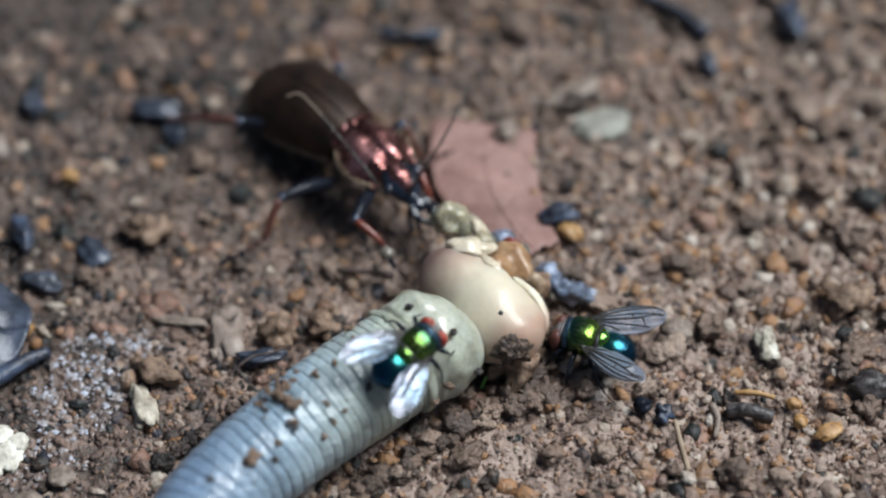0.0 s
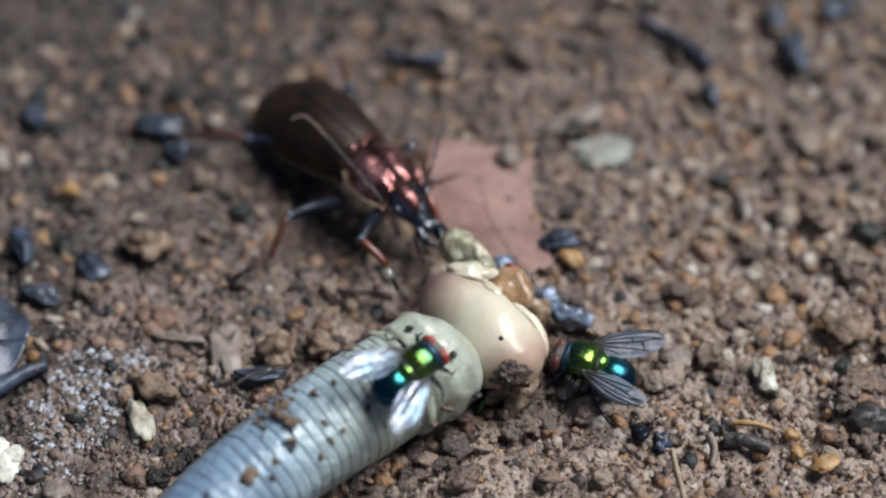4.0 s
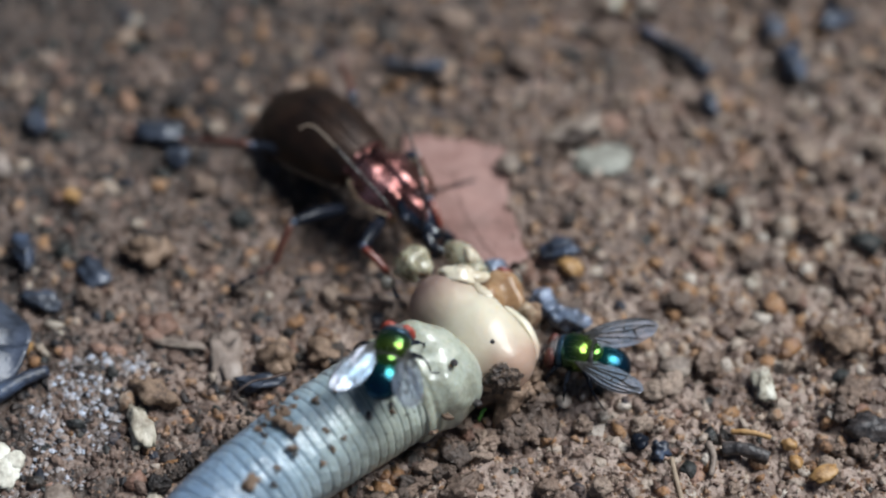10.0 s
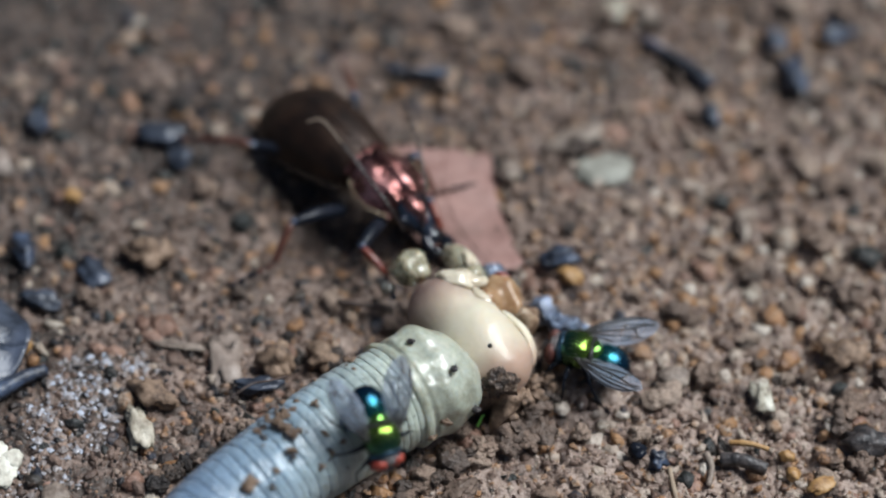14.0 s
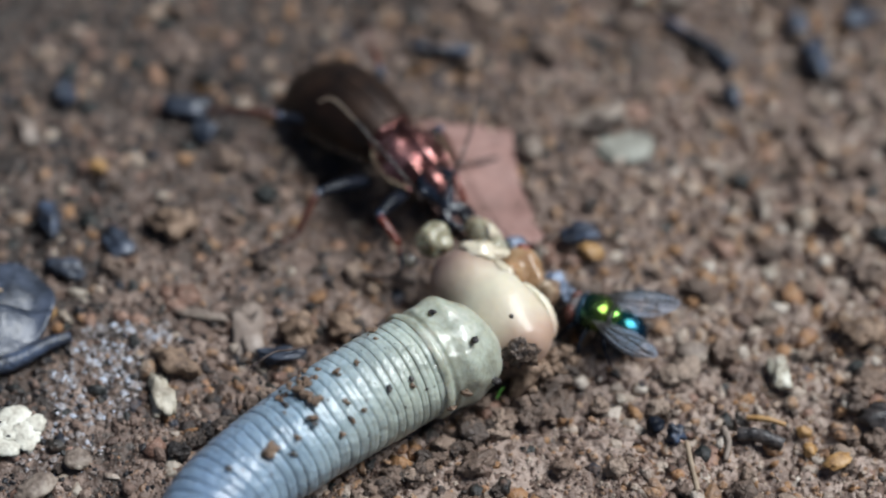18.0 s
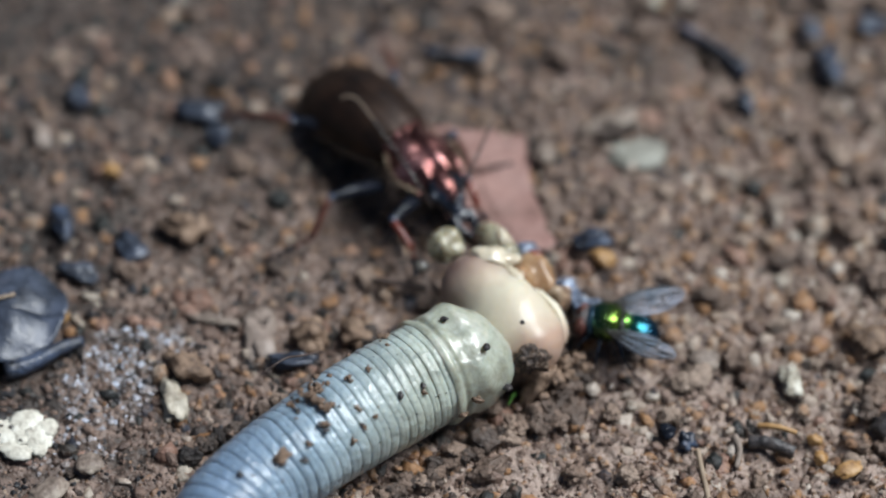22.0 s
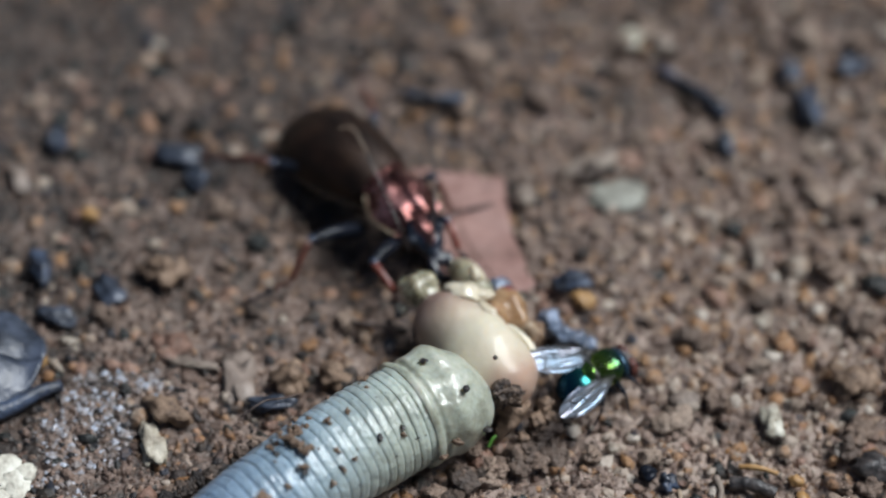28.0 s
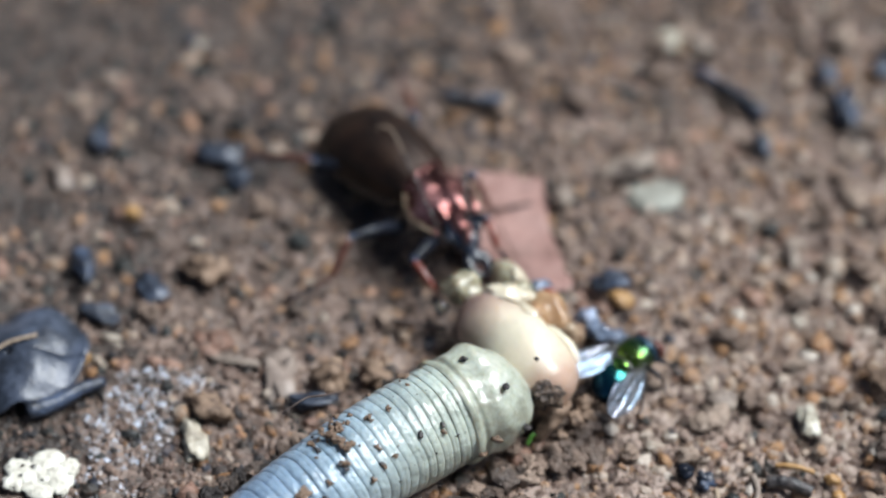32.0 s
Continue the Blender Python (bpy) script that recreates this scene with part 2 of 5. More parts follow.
m_rim = material("tan_margin", [(0.05, 0.03, 0.02), (0.22, 0.16, 0.10), (0.60, 0.54, 0.42)], scale=260, rough=0.35)
m_black = material("black_cuticle", [(0.006, 0.007, 0.010), (0.014, 0.017, 0.026)], scale=900, rough=0.22, rough_var=0.08, coat=0.06, spec=0.08, bump=0.0001, bump_scale=1200)
m_tibia = material("red_brown_cuticle", [(0.045, 0.018, 0.013), (0.12, 0.044, 0.030)], scale=900, rough=0.32, coat=0.3)
m_knee = material("shiny_joint", [(0.016, 0.024, 0.045), (0.035, 0.055, 0.10)], scale=900, rough=0.12, coat=0.9)
m_head = material("glossy_head", [(0.006, 0.008, 0.013), (0.014, 0.020, 0.034)], scale=900, rough=0.16, rough_var=0.08, coat=0.45, spec=0.4, bump=0.00022, bump_scale=900)
m_tibia_red = material("bright_red_cuticle", [(0.09, 0.016, 0.009), (0.2, 0.036, 0.016)], scale=900, rough=0.3, coat=0.2)
m_feeler = material("brown_feeler", [(0.10, 0.07, 0.05), (0.24, 0.185, 0.14)], scale=1500, rough=0.4)
m_feeler_root = material("dark_feeler", [(0.010, 0.008, 0.008), (0.035, 0.022, 0.018)], scale=1500, rough=0.3)
m_collar = material("dark_blue_cuticle", [(0.012, 0.03, 0.05), (0.03, 0.07, 0.11)], scale=800, rough=0.3, metal=0.6)
m_eye = material("red_eye", [(0.20, 0.024, 0.014), (0.40, 0.060, 0.036)], scale=1200, rough=0.5, bump=0.00004, bump_scale=9000)
m_eye_dark = material("brown_eye", [(0.05, 0.017, 0.013), (0.13, 0.038, 0.028)], scale=1200, rough=0.5, bump=0.00004, bump_scale=9000)
m_face = material("grey_face", [(0.05, 0.045, 0.045), (0.16, 0.14, 0.14)], scale=1500, rough=0.5)
m_vein = material("dark_vein", [(0.012, 0.011, 0.011), (0.03, 0.027, 0.025)], scale=2000, rough=0.4)


def metal_material(name, stops, x0, x1, rough):
    """Metallic cuticle whose hue runs along the body, from x0 to x1 millimetres, and breaks up finely."""
    m = material(name, [(0.75, 0.75, 0.75), (1, 1, 1)], scale=700, rough=rough, rough_var=0.05, metal=0.92, bump=0.00003, bump_scale=6000)
    n, l = m.node_tree.nodes, m.node_tree.links
    b = n["Principled BSDF"]
    old = b.inputs["Base Color"].links[0].from_socket
    tc = n.new("ShaderNodeTexCoord")
    sep = n.new("ShaderNodeSeparateXYZ")
    l.new(tc.outputs["Object"], sep.inputs[0])
    no = n.new("ShaderNodeTexNoise")
    no.inputs["Scale"].default_value = 600
    l.new(tc.outputs["Object"], no.inputs["Vector"])
    mr = n.new("ShaderNodeMapRange")
    mr.inputs[1].default_value, mr.inputs[2].default_value = x0 * MM, x1 * MM
    l.new(sep.outputs["X"], mr.inputs[0])
    add = n.new("ShaderNodeMath")
    add.operation = "MULTIPLY_ADD"
    l.new(no.outputs["Fac"], add.inputs[0])
    add.inputs[1].default_value = 0.24
    l.new(mr.outputs[0], add.inputs[2])
    sub = n.new("ShaderNodeMath")
    sub.operation = "SUBTRACT"
    l.new(add.outputs[0], sub.inputs[0])
    sub.inputs[1].default_value = 0.12
    ramp = n.new("ShaderNodeValToRGB")
    while len(ramp.color_ramp.elements) < len(stops):
        ramp.color_ramp.elements.new(0.5)
    for e, (p, c) in zip(ramp.color_ramp.elements, stops):
        e.position, e.color = p, (*c, 1)
    l.new(sub.outputs[0], ramp.inputs[0])
    mul = n.new("ShaderNodeMix")
    mul.data_type, mul.blend_type = "RGBA", "MULTIPLY"
    mul.inputs[0].default_value = 1.0
    l.new(ramp.outputs[0], mul.inputs[6])
    l.new(old, mul.inputs[7])
    l.new(mul.outputs[2], b.inputs["Base Color"])
    return m


m_thorax = metal_material("green_metal_cuticle", ((0.0, (0.09, 0.24, 0.06)), (0.36, (0.15, 0.235, 0.035)), (0.62, (0.06, 0.13, 0.04)), (0.85, (0.025, 0.085, 0.07)), (1.0, (0.03, 0.07, 0.11))), -2.1, 1.7, 0.17)
m_abdomen = metal_material("teal_metal_cuticle", ((0.0, (0.010, 0.035, 0.085)), (0.45, (0.012, 0.075, 0.11)), (0.8, (0.025, 0.17, 0.14)), (1.0, (0.02, 0.08, 0.06))), -4.8, -1.2, 0.17)


def wing_material():
    """A clear film: mostly see-through, with a silvery blue gloss broken into streaks along the wing."""
    m = bpy.data.materials.new("wing_film")
    m.use_nodes = True
    nt = m.node_tree
    n, l = nt.nodes, nt.links
    out = n["Material Output"]
    n.remove(n["Principled BSDF"])
    tc = n.new("ShaderNodeTexCoord")
    wv = n.new("ShaderNodeTexNoise")
    wv.inputs["Scale"].default_value = 420
    l.new(tc.outputs["Object"], wv.inputs["Vector"])
    ramp = n.new("ShaderNodeValToRGB")
    ramp.color_ramp.elements[0].color = (0.36, 0.52, 0.68, 1)
    ramp.color_ramp.elements[1].color = (0.62, 0.62, 0.72, 1)
    ramp.color_ramp.elements[0].position, ramp.color_ramp.elements[1].position = 0.4, 0.6
    l.new(wv.outputs["Fac"], ramp.inputs[0])
    gl = n.new("ShaderNodeBsdfGlossy")
    gl.inputs["Roughness"].default_value = 0.30
    l.new(ramp.outputs[0], gl.inputs["Color"])
    bump = n.new("ShaderNodeBump")
    bump.inputs["Distance"].default_value = 0.0004
    bump.inputs["Strength"].default_value = 0.9
    b2 = n.new("ShaderNodeTexNoise")
    b2.inputs["Scale"].default_value = 900
    mp = n.new("ShaderNodeMapping")
    mp.inputs["Scale"].default_value = (0.16, 1.5, 1)
    l.new(tc.outputs["Object"], mp.inputs["Vector"])
    l.new(mp.outputs[0], b2.inputs["Vector"])
    l.new(b2.outputs["Fac"], bump.inputs["Height"])
    l.new(bump.outputs[0], gl.inputs["Normal"])
    df = n.new("ShaderNodeBsdfDiffuse")
    df.inputs["Color"].default_value = (0.72, 0.82, 0.94, 1)
    both = n.new("ShaderNodeMixShader")
    both.inputs[0].default_value = 0.30
    l.new(gl.outputs[0], both.inputs[1])
    l.new(df.outputs[0], both.inputs[2])
    tr = n.new("ShaderNodeBsdfTransparent")
    tr.inputs["Color"].default_value = (0.86, 0.87, 0.90, 1)
    mx = n.new("ShaderNodeMixShader")
    mx.inputs[0].default_value = 0.30
    l.new(tr.outputs[0], mx.inputs[1])
    l.new(both.outputs[0], mx.inputs[2])
    l.new(mx.outputs[0], out.inputs["Surface"])
    return m


m_wing = wing_material()


def worm_material():
    """Ringed skin: slate blue towards the tail with the sky's reflection painted in, greenish cream towards the front,
    darker in blotches, wet gloss.
    """
    m = material("worm_skin", [(0.5, 0.5, 0.5), (0.8, 0.8, 0.8), (1, 1, 1)], scale=240, rough=0.34, rough_var=0.14, bump=0.00046, bump_scale=760, coat=0.45, sss=0.25)
    nt = m.node_tree
    n, l = nt.nodes, nt.links
    b = n["Principled BSDF"]
    old = b.inputs["Base Color"].links[0].from_socket
    tc = n.new("ShaderNodeTexCoord")
    sep = n.new("ShaderNodeSeparateXYZ")
    l.new(tc.outputs["Object"], sep.inputs[0])
    mr = n.new("ShaderNodeMapRange")
    mr.inputs[1].default_value, mr.inputs[2].default_value = -0.021, -0.004
    l.new(sep.outputs["X"], mr.inputs[0])
    ramp = n.new("ShaderNodeValToRGB")
    ramp.color_ramp.elements.new(0.5)
    for e, (p, c) in zip(ramp.color_ramp.elements, ((0.0, (0.18, 0.26, 0.37)), (0.45, (0.28, 0.38, 0.46)), (1.0, (0.45, 0.50, 0.43)))):
        e.position, e.color = p, (*c, 1)
    l.new(mr.outputs[0], ramp.inputs[0])
    mul = n.new("ShaderNodeMix")
    mul.data_type, mul.blend_type = "RGBA", "MULTIPLY"
    mul.inputs[0].default_value = 0.7
    l.new(ramp.outputs[0], mul.inputs[6])
    l.new(old, mul.inputs[7])
    l.new(mul.outputs[2], b.inputs["Base Color"])
    return m


m_worm = worm_material()


def flesh_material():
    """Cream flesh, purplish brown at its upper end and reddish brown at its lower one."""
    m = material("wet_flesh", [(0.62, 0.62, 0.62), (0.85, 0.85, 0.85), (1, 1, 1)], scale=110, rough=0.5, rough_var=0.14, bump=0.0002, bump_scale=300, coat=0.21, sss=0.4)
    n, l = m.node_tree.nodes, m.node_tree.links
    b = n["Principled BSDF"]
    old = b.inputs["Base Color"].links[0].from_socket
    tc = n.new("ShaderNodeTexCoord")
    no = n.new("ShaderNodeTexNoise")
    no.inputs["Scale"].default_value = 300
    l.new(tc.outputs["Object"], no.inputs["Vector"])
    dot = n.new("ShaderNodeVectorMath")
    dot.operation = "DOT_PRODUCT"
    l.new(tc.outputs["Object"], dot.inputs[0])
    dot.inputs[1].default_value = (0.68, -0.73, 0)
    mr = n.new("ShaderNodeMapRange")
    mr.inputs[1].default_value, mr.inputs[2].default_value = 0.003, 0.0185
    l.new(dot.outputs["Value"], mr.inputs[0])
    add = n.new("ShaderNodeMath")
    add.operation = "MULTIPLY_ADD"
    l.new(no.outputs["Fac"], add.inputs[0])
    add.inputs[1].default_value = 0.16
    l.new(mr.outputs[0], add.inputs[2])
    ramp = n.new("ShaderNodeValToRGB")
    stops = ((0.22, (0.22, 0.14, 0.12)), (0.42, (0.45, 0.355, 0.275)), (0.59, (0.61, 0.56, 0.435)), (0.84, (0.59, 0.515, 0.395)), (1.0, (0.42, 0.285, 0.215)))
    while len(ramp.color_ramp.elements) < len(stops):
        ramp.color_ramp.elements.new(0.5)
    for e, (p, c) in zip(ramp.color_ramp.elements, stops):
        e.position, e.color = p, (*c, 1)
    l.new(add.outputs[0], ramp.inputs[0])
    mul = n.new("ShaderNodeMix")
    mul.data_type, mul.blend_type = "RGBA", "MULTIPLY"
    mul.inputs[0].default_value = 0.6
    l.new(ramp.outputs[0], mul.inputs[6])
    l.new(old, mul.inputs[7])
    l.new(mul.outputs[2], b.inputs["Base Color"])
    return m


m_flesh = flesh_material()


# ---- building helpers: all shapes are given in millimetres ----
def finish(bm, name, mat, smooth=True):
    bmesh.ops.scale(bm, vec=(MM, MM, MM), verts=bm.verts)
    me = bpy.data.meshes.new(name)
    bm.to_mesh(me)
    bm.free()
    if smooth:
        me.polygons.foreach_set("use_smooth", [True] * len(me.polygons))
    me.materials.append(mat)
    return me


def part(name, bm, mat, parent, label="", smooth=True):
    ob = new(name, finish(bm, name, mat, smooth))
    ob.parent = parent
    if label:
        ob["label"] = label
    return ob


def thing(name, bm, mat, m=None, label="", category="", group="", kind="", smooth=True):
    ob = new(name, finish(bm, name, mat, smooth))
    if m is not None:
        ob.matrix_basis = m
    return tagged(ob, label, category, group, kind)


def at(x, y, z=0.0, rx=0, ry=0, rz=0):
    return pose(x * MM, y * MM, z * MM, rx, ry, rz)


def smooth_line(pts, n):
    """n points on a Catmull-Rom curve through pts."""
    p = [np.array(q, float) for q in pts]
    p = [2 * p[0] - p[1]] + p + [2 * p[-1] - p[-2]]
    out = []
    for k in range(n):
        s = k / (n - 1) * (len(p) - 3)
        i = min(int(s), len(p) - 4)
        u = s - i
        a, b, c, d = p[i:i + 4]
        out.append(0.5 * (2 * b + (c - a) * u + (2 * a - 5 * b + 4 * c - d) * u ** 2 + (3 * b - a - 3 * c + d) * u ** 3))
    return out


def tube(bm, pts, radii, sides=10, flat=1.0, wobble=None):
    """A closed tube along pts; flat squeezes it in its second axis; wobble(k, a) scales a ring's radius."""
    pts = [Vector(p) for p in pts]
    t = (pts[1] - pts[0]).normalized()
    side = t.cross(Vector((0, 0, 1)))
    side = side.normalized() if side.length > 1e-4 else Vector((1, 0, 0))
    rings = []
    for k, p in enumerate(pts):
        t = (pts[min(k + 1, len(pts) - 1)] - pts[max(k - 1, 0)]).normalized()
        side = (side - t * side.dot(t)).normalized()
        up = t.cross(side)
        ring = []
        for j in range(sides):
            a = 2 * math.pi * j / sides
            r = radii[k] * (wobble(k, a) if wobble else 1)
            ring.append(bm.verts.new(p + side * math.cos(a) * r + up * math.sin(a) * r * flat))
        rings.append(ring)
    for r0, r1 in zip(rings, rings[1:]):
        for j in range(sides):
            bm.faces.new((r0[j], r0[(j + 1) % sides], r1[(j + 1) % sides], r1[j]))
    bm.faces.new(list(reversed(rings[0])))
    bm.faces.new(rings[-1])
    return bm


def limb(pts, r0, r1, n=12, sides=10, bulge=0.0, bm=None):
    line = smooth_line(pts, n)
    rad = [r0 + (r1 - r0) * k / (n - 1) + bulge * math.sin(math.pi * k / (n - 1)) for k in range(n)]
    rad[0] *= 0.6
    rad[-1] *= 0.6
    return tube(bm or bmesh.new(), line, rad, sides)


def ball(c, r, rot=(0, 0, 0), seg=24, rings=14, warp=0.0, freq=0.5, seed=0.0, bm=None, shape=None):
    """An ellipsoid, warped by noise; shape(v) may move each point of the unit ball first."""
    bm = bm or bmesh.new()
    e = Euler([radians(a) for a in rot]).to_matrix()
    made = bmesh.ops.create_uvsphere(bm, u_segments=seg, v_segments=rings, radius=1)["verts"]
    for v in made:
        q = v.co.copy()
        if shape:
            q = shape(q)
        if warp:
            q *= 1 + warp * noise.noise(q * freq * 3 + Vector((seed, seed * 1.7, -seed)))
        v.co = e @ Vector((q.x * r[0], q.y * r[1], q.z * r[2])) + Vector(c)
    return bm


def shell(fn, nu, nv, thick, bm=None):
    """A sheet fn(u, v) with u and v from 0 to 1, given thickness downwards, closed all round."""
    bm = bm or bmesh.new()
    top = [[bm.verts.new(fn(i / nu, j / nv)) for j in range(nv + 1)] for i in range(nu + 1)]
    bot = [[bm.verts.new(Vector(fn(i / nu, j / nv)) - Vector((0, 0, thick))) for j in range(nv + 1)] for i in range(nu + 1)]
    for i in range(nu):
        for j in range(nv):
            bm.faces.new((top[i][j], top[i + 1][j], top[i + 1][j + 1], top[i][j + 1]))
            bm.faces.new((bot[i][j + 1], bot[i + 1][j + 1], bot[i + 1][j], bot[i][j]))
    for i in range(nu):
        bm.faces.new((top[i][0], bot[i][0], bot[i + 1][0], top[i + 1][0]))
        bm.faces.new((top[i + 1][nv], bot[i + 1][nv], bot[i][nv], top[i][nv]))
    for j in range(nv):
        bm.faces.new((top[0][j + 1], bot[0][j + 1], bot[0][j], top[0][j]))
        bm.faces.new((top[nu][j], bot[nu][j], bot[nu][j + 1], top[nu][j + 1]))
    bmesh.ops.recalc_face_normals(bm, faces=bm.faces)
    return bm


def rock(r, seed, sub=2, rough=0.35):
    """An angular lump of half-sizes r."""
    bm = bmesh.new()
    bmesh.ops.create_icosphere(bm, subdivisions=sub, radius=1)
    rnd = random.Random(seed)
    off = Vector((rnd.uniform(-9, 9), rnd.uniform(-9, 9), rnd.uniform(-9, 9)))
    for v in bm.verts:
        k = 1 + rough * noise.noise(v.co * 1.3 + off) + rough * 0.6 * noise.noise(v.co * 3.1 + off) + rough * 0.35 * noise.noise(v.co * 6.5 + off)
        v.co = Vector((v.co.x * r[0] * k, v.co.y * r[1] * k, v.co.z * r[2] * k))
    return bm


# ---- ground: one sheet of damp soil to the horizon, finest where it is looked at ----
def ground_height(x, y):
    """Height of the soil at x, y, in millimetres."""
    v = Vector((x, y, 0))
    h = 0.9 * noise.noise(v * 0.05) + 0.45 * noise.noise(v * 0.17 + Vector((3, 1, 5)))
    # a hollow added under the beetle to deepen the shade there
    return h - 2.4 * math.exp(-((x + 11.0) / 5.5) ** 2 - ((y - 4.0) / 4.6) ** 2)


def soil_top(x, y):
    """Height of the crumbly surface at x, y, in millimetres."""
    z = ground_height(x, y)
    if -68 < x < 66 and -46 < y < 94:
        v = Vector((x, y, 0))
        crumbly = min(1.0, max(0.5, 0.68 + 0.010 * x - 0.004 * y + 0.8 * noise.noise(v * 0.07)))
        z += crumbly * (0.5 * noise.noise(v * 0.45) - 0.9 * max(0.0, noise.noise(v * 0.33 + Vector((4, 4, 8)))) + 0.6 * noise.noise(v * 0.8)
                        + 0.7 * abs(noise.noise(v * 0.6 + Vector((1, 7, 1)))) - 0.2 + 0.45 * noise.noise(v * 1.5 + Vector((9, 2, 1))))
    return z


def axis_steps(lo, hi):
    near = list(np.arange(lo, hi + 0.01, 0.33))
    far = [15, 40, 90, 190, 390, 850, 2000, 6000]
    return [near[0] - v for v in reversed(far)] + near + [near[-1] + v for v in far]


def build_ground():
    xs = axis_steps(-68, 66)
    ys = axis_steps(-46, 94)
    verts, faces = [], []
    for y in ys:
        for x in xs:
            z = soil_top(x, y)
            verts.append((x * MM, y * MM, z * MM))
    w = len(xs)
    for j in range(len(ys) - 1):
        for i in range(w - 1):
            a = j * w + i
            faces.append((a, a + 1, a + w + 1, a + w))
    me = bpy.data.meshes.new("ground")
    me.from_pydata(verts, [], faces)
    me.polygons.foreach_set("use_smooth", [True] * len(me.polygons))
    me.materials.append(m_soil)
    return tagged(new("ground", me), "damp brown crumbly soil with grit and plant debris", "soil", kind="structure")


ground = build_ground()


def keep_clear(x, y):
    """True where a large body lies on the soil."""
    d = abs((x + 9) * 0.59 - (y + 24.8) * 0.806)
    return (d < 3.2 and -17 < x < 3) or (x < -15 and x > -25 and y < -32)


def build_grains(count, lo, hi, name, seed, mat, power=2.6, lean=0.008):
    """Loose crumbs pressed into the soil, joined."""
    rnd = np.random.RandomState(seed)
    bm = bmesh.new()
    bmesh.ops.create_icosphere(bm, subdivisions=1, radius=1)
    base = np.array([v.co[:] for v in bm.verts])
    tri = np.array([[v.index for v in f.verts] for f in bm.faces])
    bm.free()
    allv, allf = [], []
    made = 0
    while made < count:
        x, y = rnd.uniform(-64, 60), rnd.uniform(-44, 92)
        if keep_clear(x, y) or rnd.rand() > 0.62 + lean * x - 0.003 * y + 0.7 * noise.noise(Vector((x * 0.09, y * 0.09, 3))):
            continue
        r = lo + (hi - lo) * rnd.rand() ** power
        sc = r * rnd.uniform(0.6, 1.35, 3) * np.array([1, 1, 0.62])
        k = 1 + rnd.uniform(-0.46, 0.42, (len(base), 1))
        q = base * k * sc
        a = rnd.uniform(0, 6.283)
        c, s = math.cos(a), math.sin(a)
        tilt = rnd.uniform(-0.6, 0.6)
        q = q @ np.array([[1, 0, 0], [0, math.cos(tilt), -math.sin(tilt)], [0, math.sin(tilt), math.cos(tilt)]])
        q = q @ np.array([[c, -s, 0], [s, c, 0], [0, 0, 1]])
        q = q + np.array([x, y, soil_top(x, y) + r * rnd.uniform(-0.5, 0.12)])
        allf.append(tri + made * len(base))
        allv.append(q * MM)
        made += 1
    v, f = np.concatenate(allv), np.concatenate(allf)
    me = bpy.data.meshes.new(name)
    me.from_pydata(v.tolist(), [], f.tolist())
    me.polygons.foreach_set("use_smooth", [True] * len(me.polygons))
    me.materials.append(mat)
    ob = new(name, me)
    ob.parent = ground
    return tagged(ob, kind="stuff")


def build_dust(count):
    """The finest crumbs, eight-sided, in drifts over the whole soil, joined."""
    rnd = np.random.RandomState(9)
    corner = np.array([(1, 0, 0), (-1, 0, 0), (0, 1, 0), (0, -1, 0), (0, 0, 1), (0, 0, -1)], float)
    tri = np.array([(0, 2, 4), (2, 1, 4), (1, 3, 4), (3, 0, 4), (2, 0, 5), (1, 2, 5), (3, 1, 5), (0, 3, 5)])
    allv, allf = [], []
    while len(allv) < count:
        x, y = rnd.uniform(-60, 56), rnd.uniform(-40, 60)
        if keep_clear(x, y) or rnd.rand() > 0.75 + 0.8 * noise.noise(Vector((x * 0.16, y * 0.16, 7))):
            continue
        r = 0.14 + 0.3 * rnd.rand() ** 2
        a = rnd.uniform(0, 6.283)
        c, s = math.cos(a), math.sin(a)
        q = corner * rnd.uniform(0.55, 1.4, (6, 1)) * r * np.array([1, 1, 0.75])
        q = q @ np.array([[c, -s, 0], [s, c, 0], [0, 0, 1]]) + np.array([x, y, soil_top(x, y) + r * rnd.uniform(-0.2, 0.35)])
        allf.append(tri + 6 * len(allv))
        allv.append(q * MM)
    me = bpy.data.meshes.new("soil_dust")
    me.from_pydata(np.concatenate(allv).tolist(), [], np.concatenate(allf).tolist())
    me.materials.append(m_grain)
    ob = new("soil_dust", me)
    ob.parent = ground
    return tagged(ob, kind="stuff")


build_grains(15000, 0.2, 0.95, "soil_crumbs", 4, m_grain)
build_grains(2100, 0.4, 1.15, "soil_flecks", 14, m_fleck, 1.6)
build_grains(1700, 0.45, 1.3, "soil_chips", 24, m_chip, 1.4, -0.003)
build_dust(42000)


# ---- the earthworm ----
WORM_LINE = smooth_line([(10, -10.9, 5), (-3.2, -20.5, 5), (-9, -25.0, 5), (-14.4, -29.8, 4.8), (-19.1, -34.5, 4.6), (-21.9, -39.8, 4.5), (-22.0, -46, 4.4),
                         (-21, -56, 4), (-14, -68, 3.2), (0, -76, 2.4)], 240)
WORM_ARC = [0.0]
for p0, p1 in zip(WORM_LINE, WORM_LINE[1:]):
    WORM_ARC.append(WORM_ARC[-1] + float(np.linalg.norm(p1 - p0)))
WORM_START = 16.3


def worm_axis(s):
    """Centre line of the worm, s millimetres along it from the back edge of its collar; negative towards the front."""
    a = WORM_START + s
    return Vector([float(np.interp(a, WORM_ARC, [q[k] for q in WORM_LINE])) for k in range(3)])


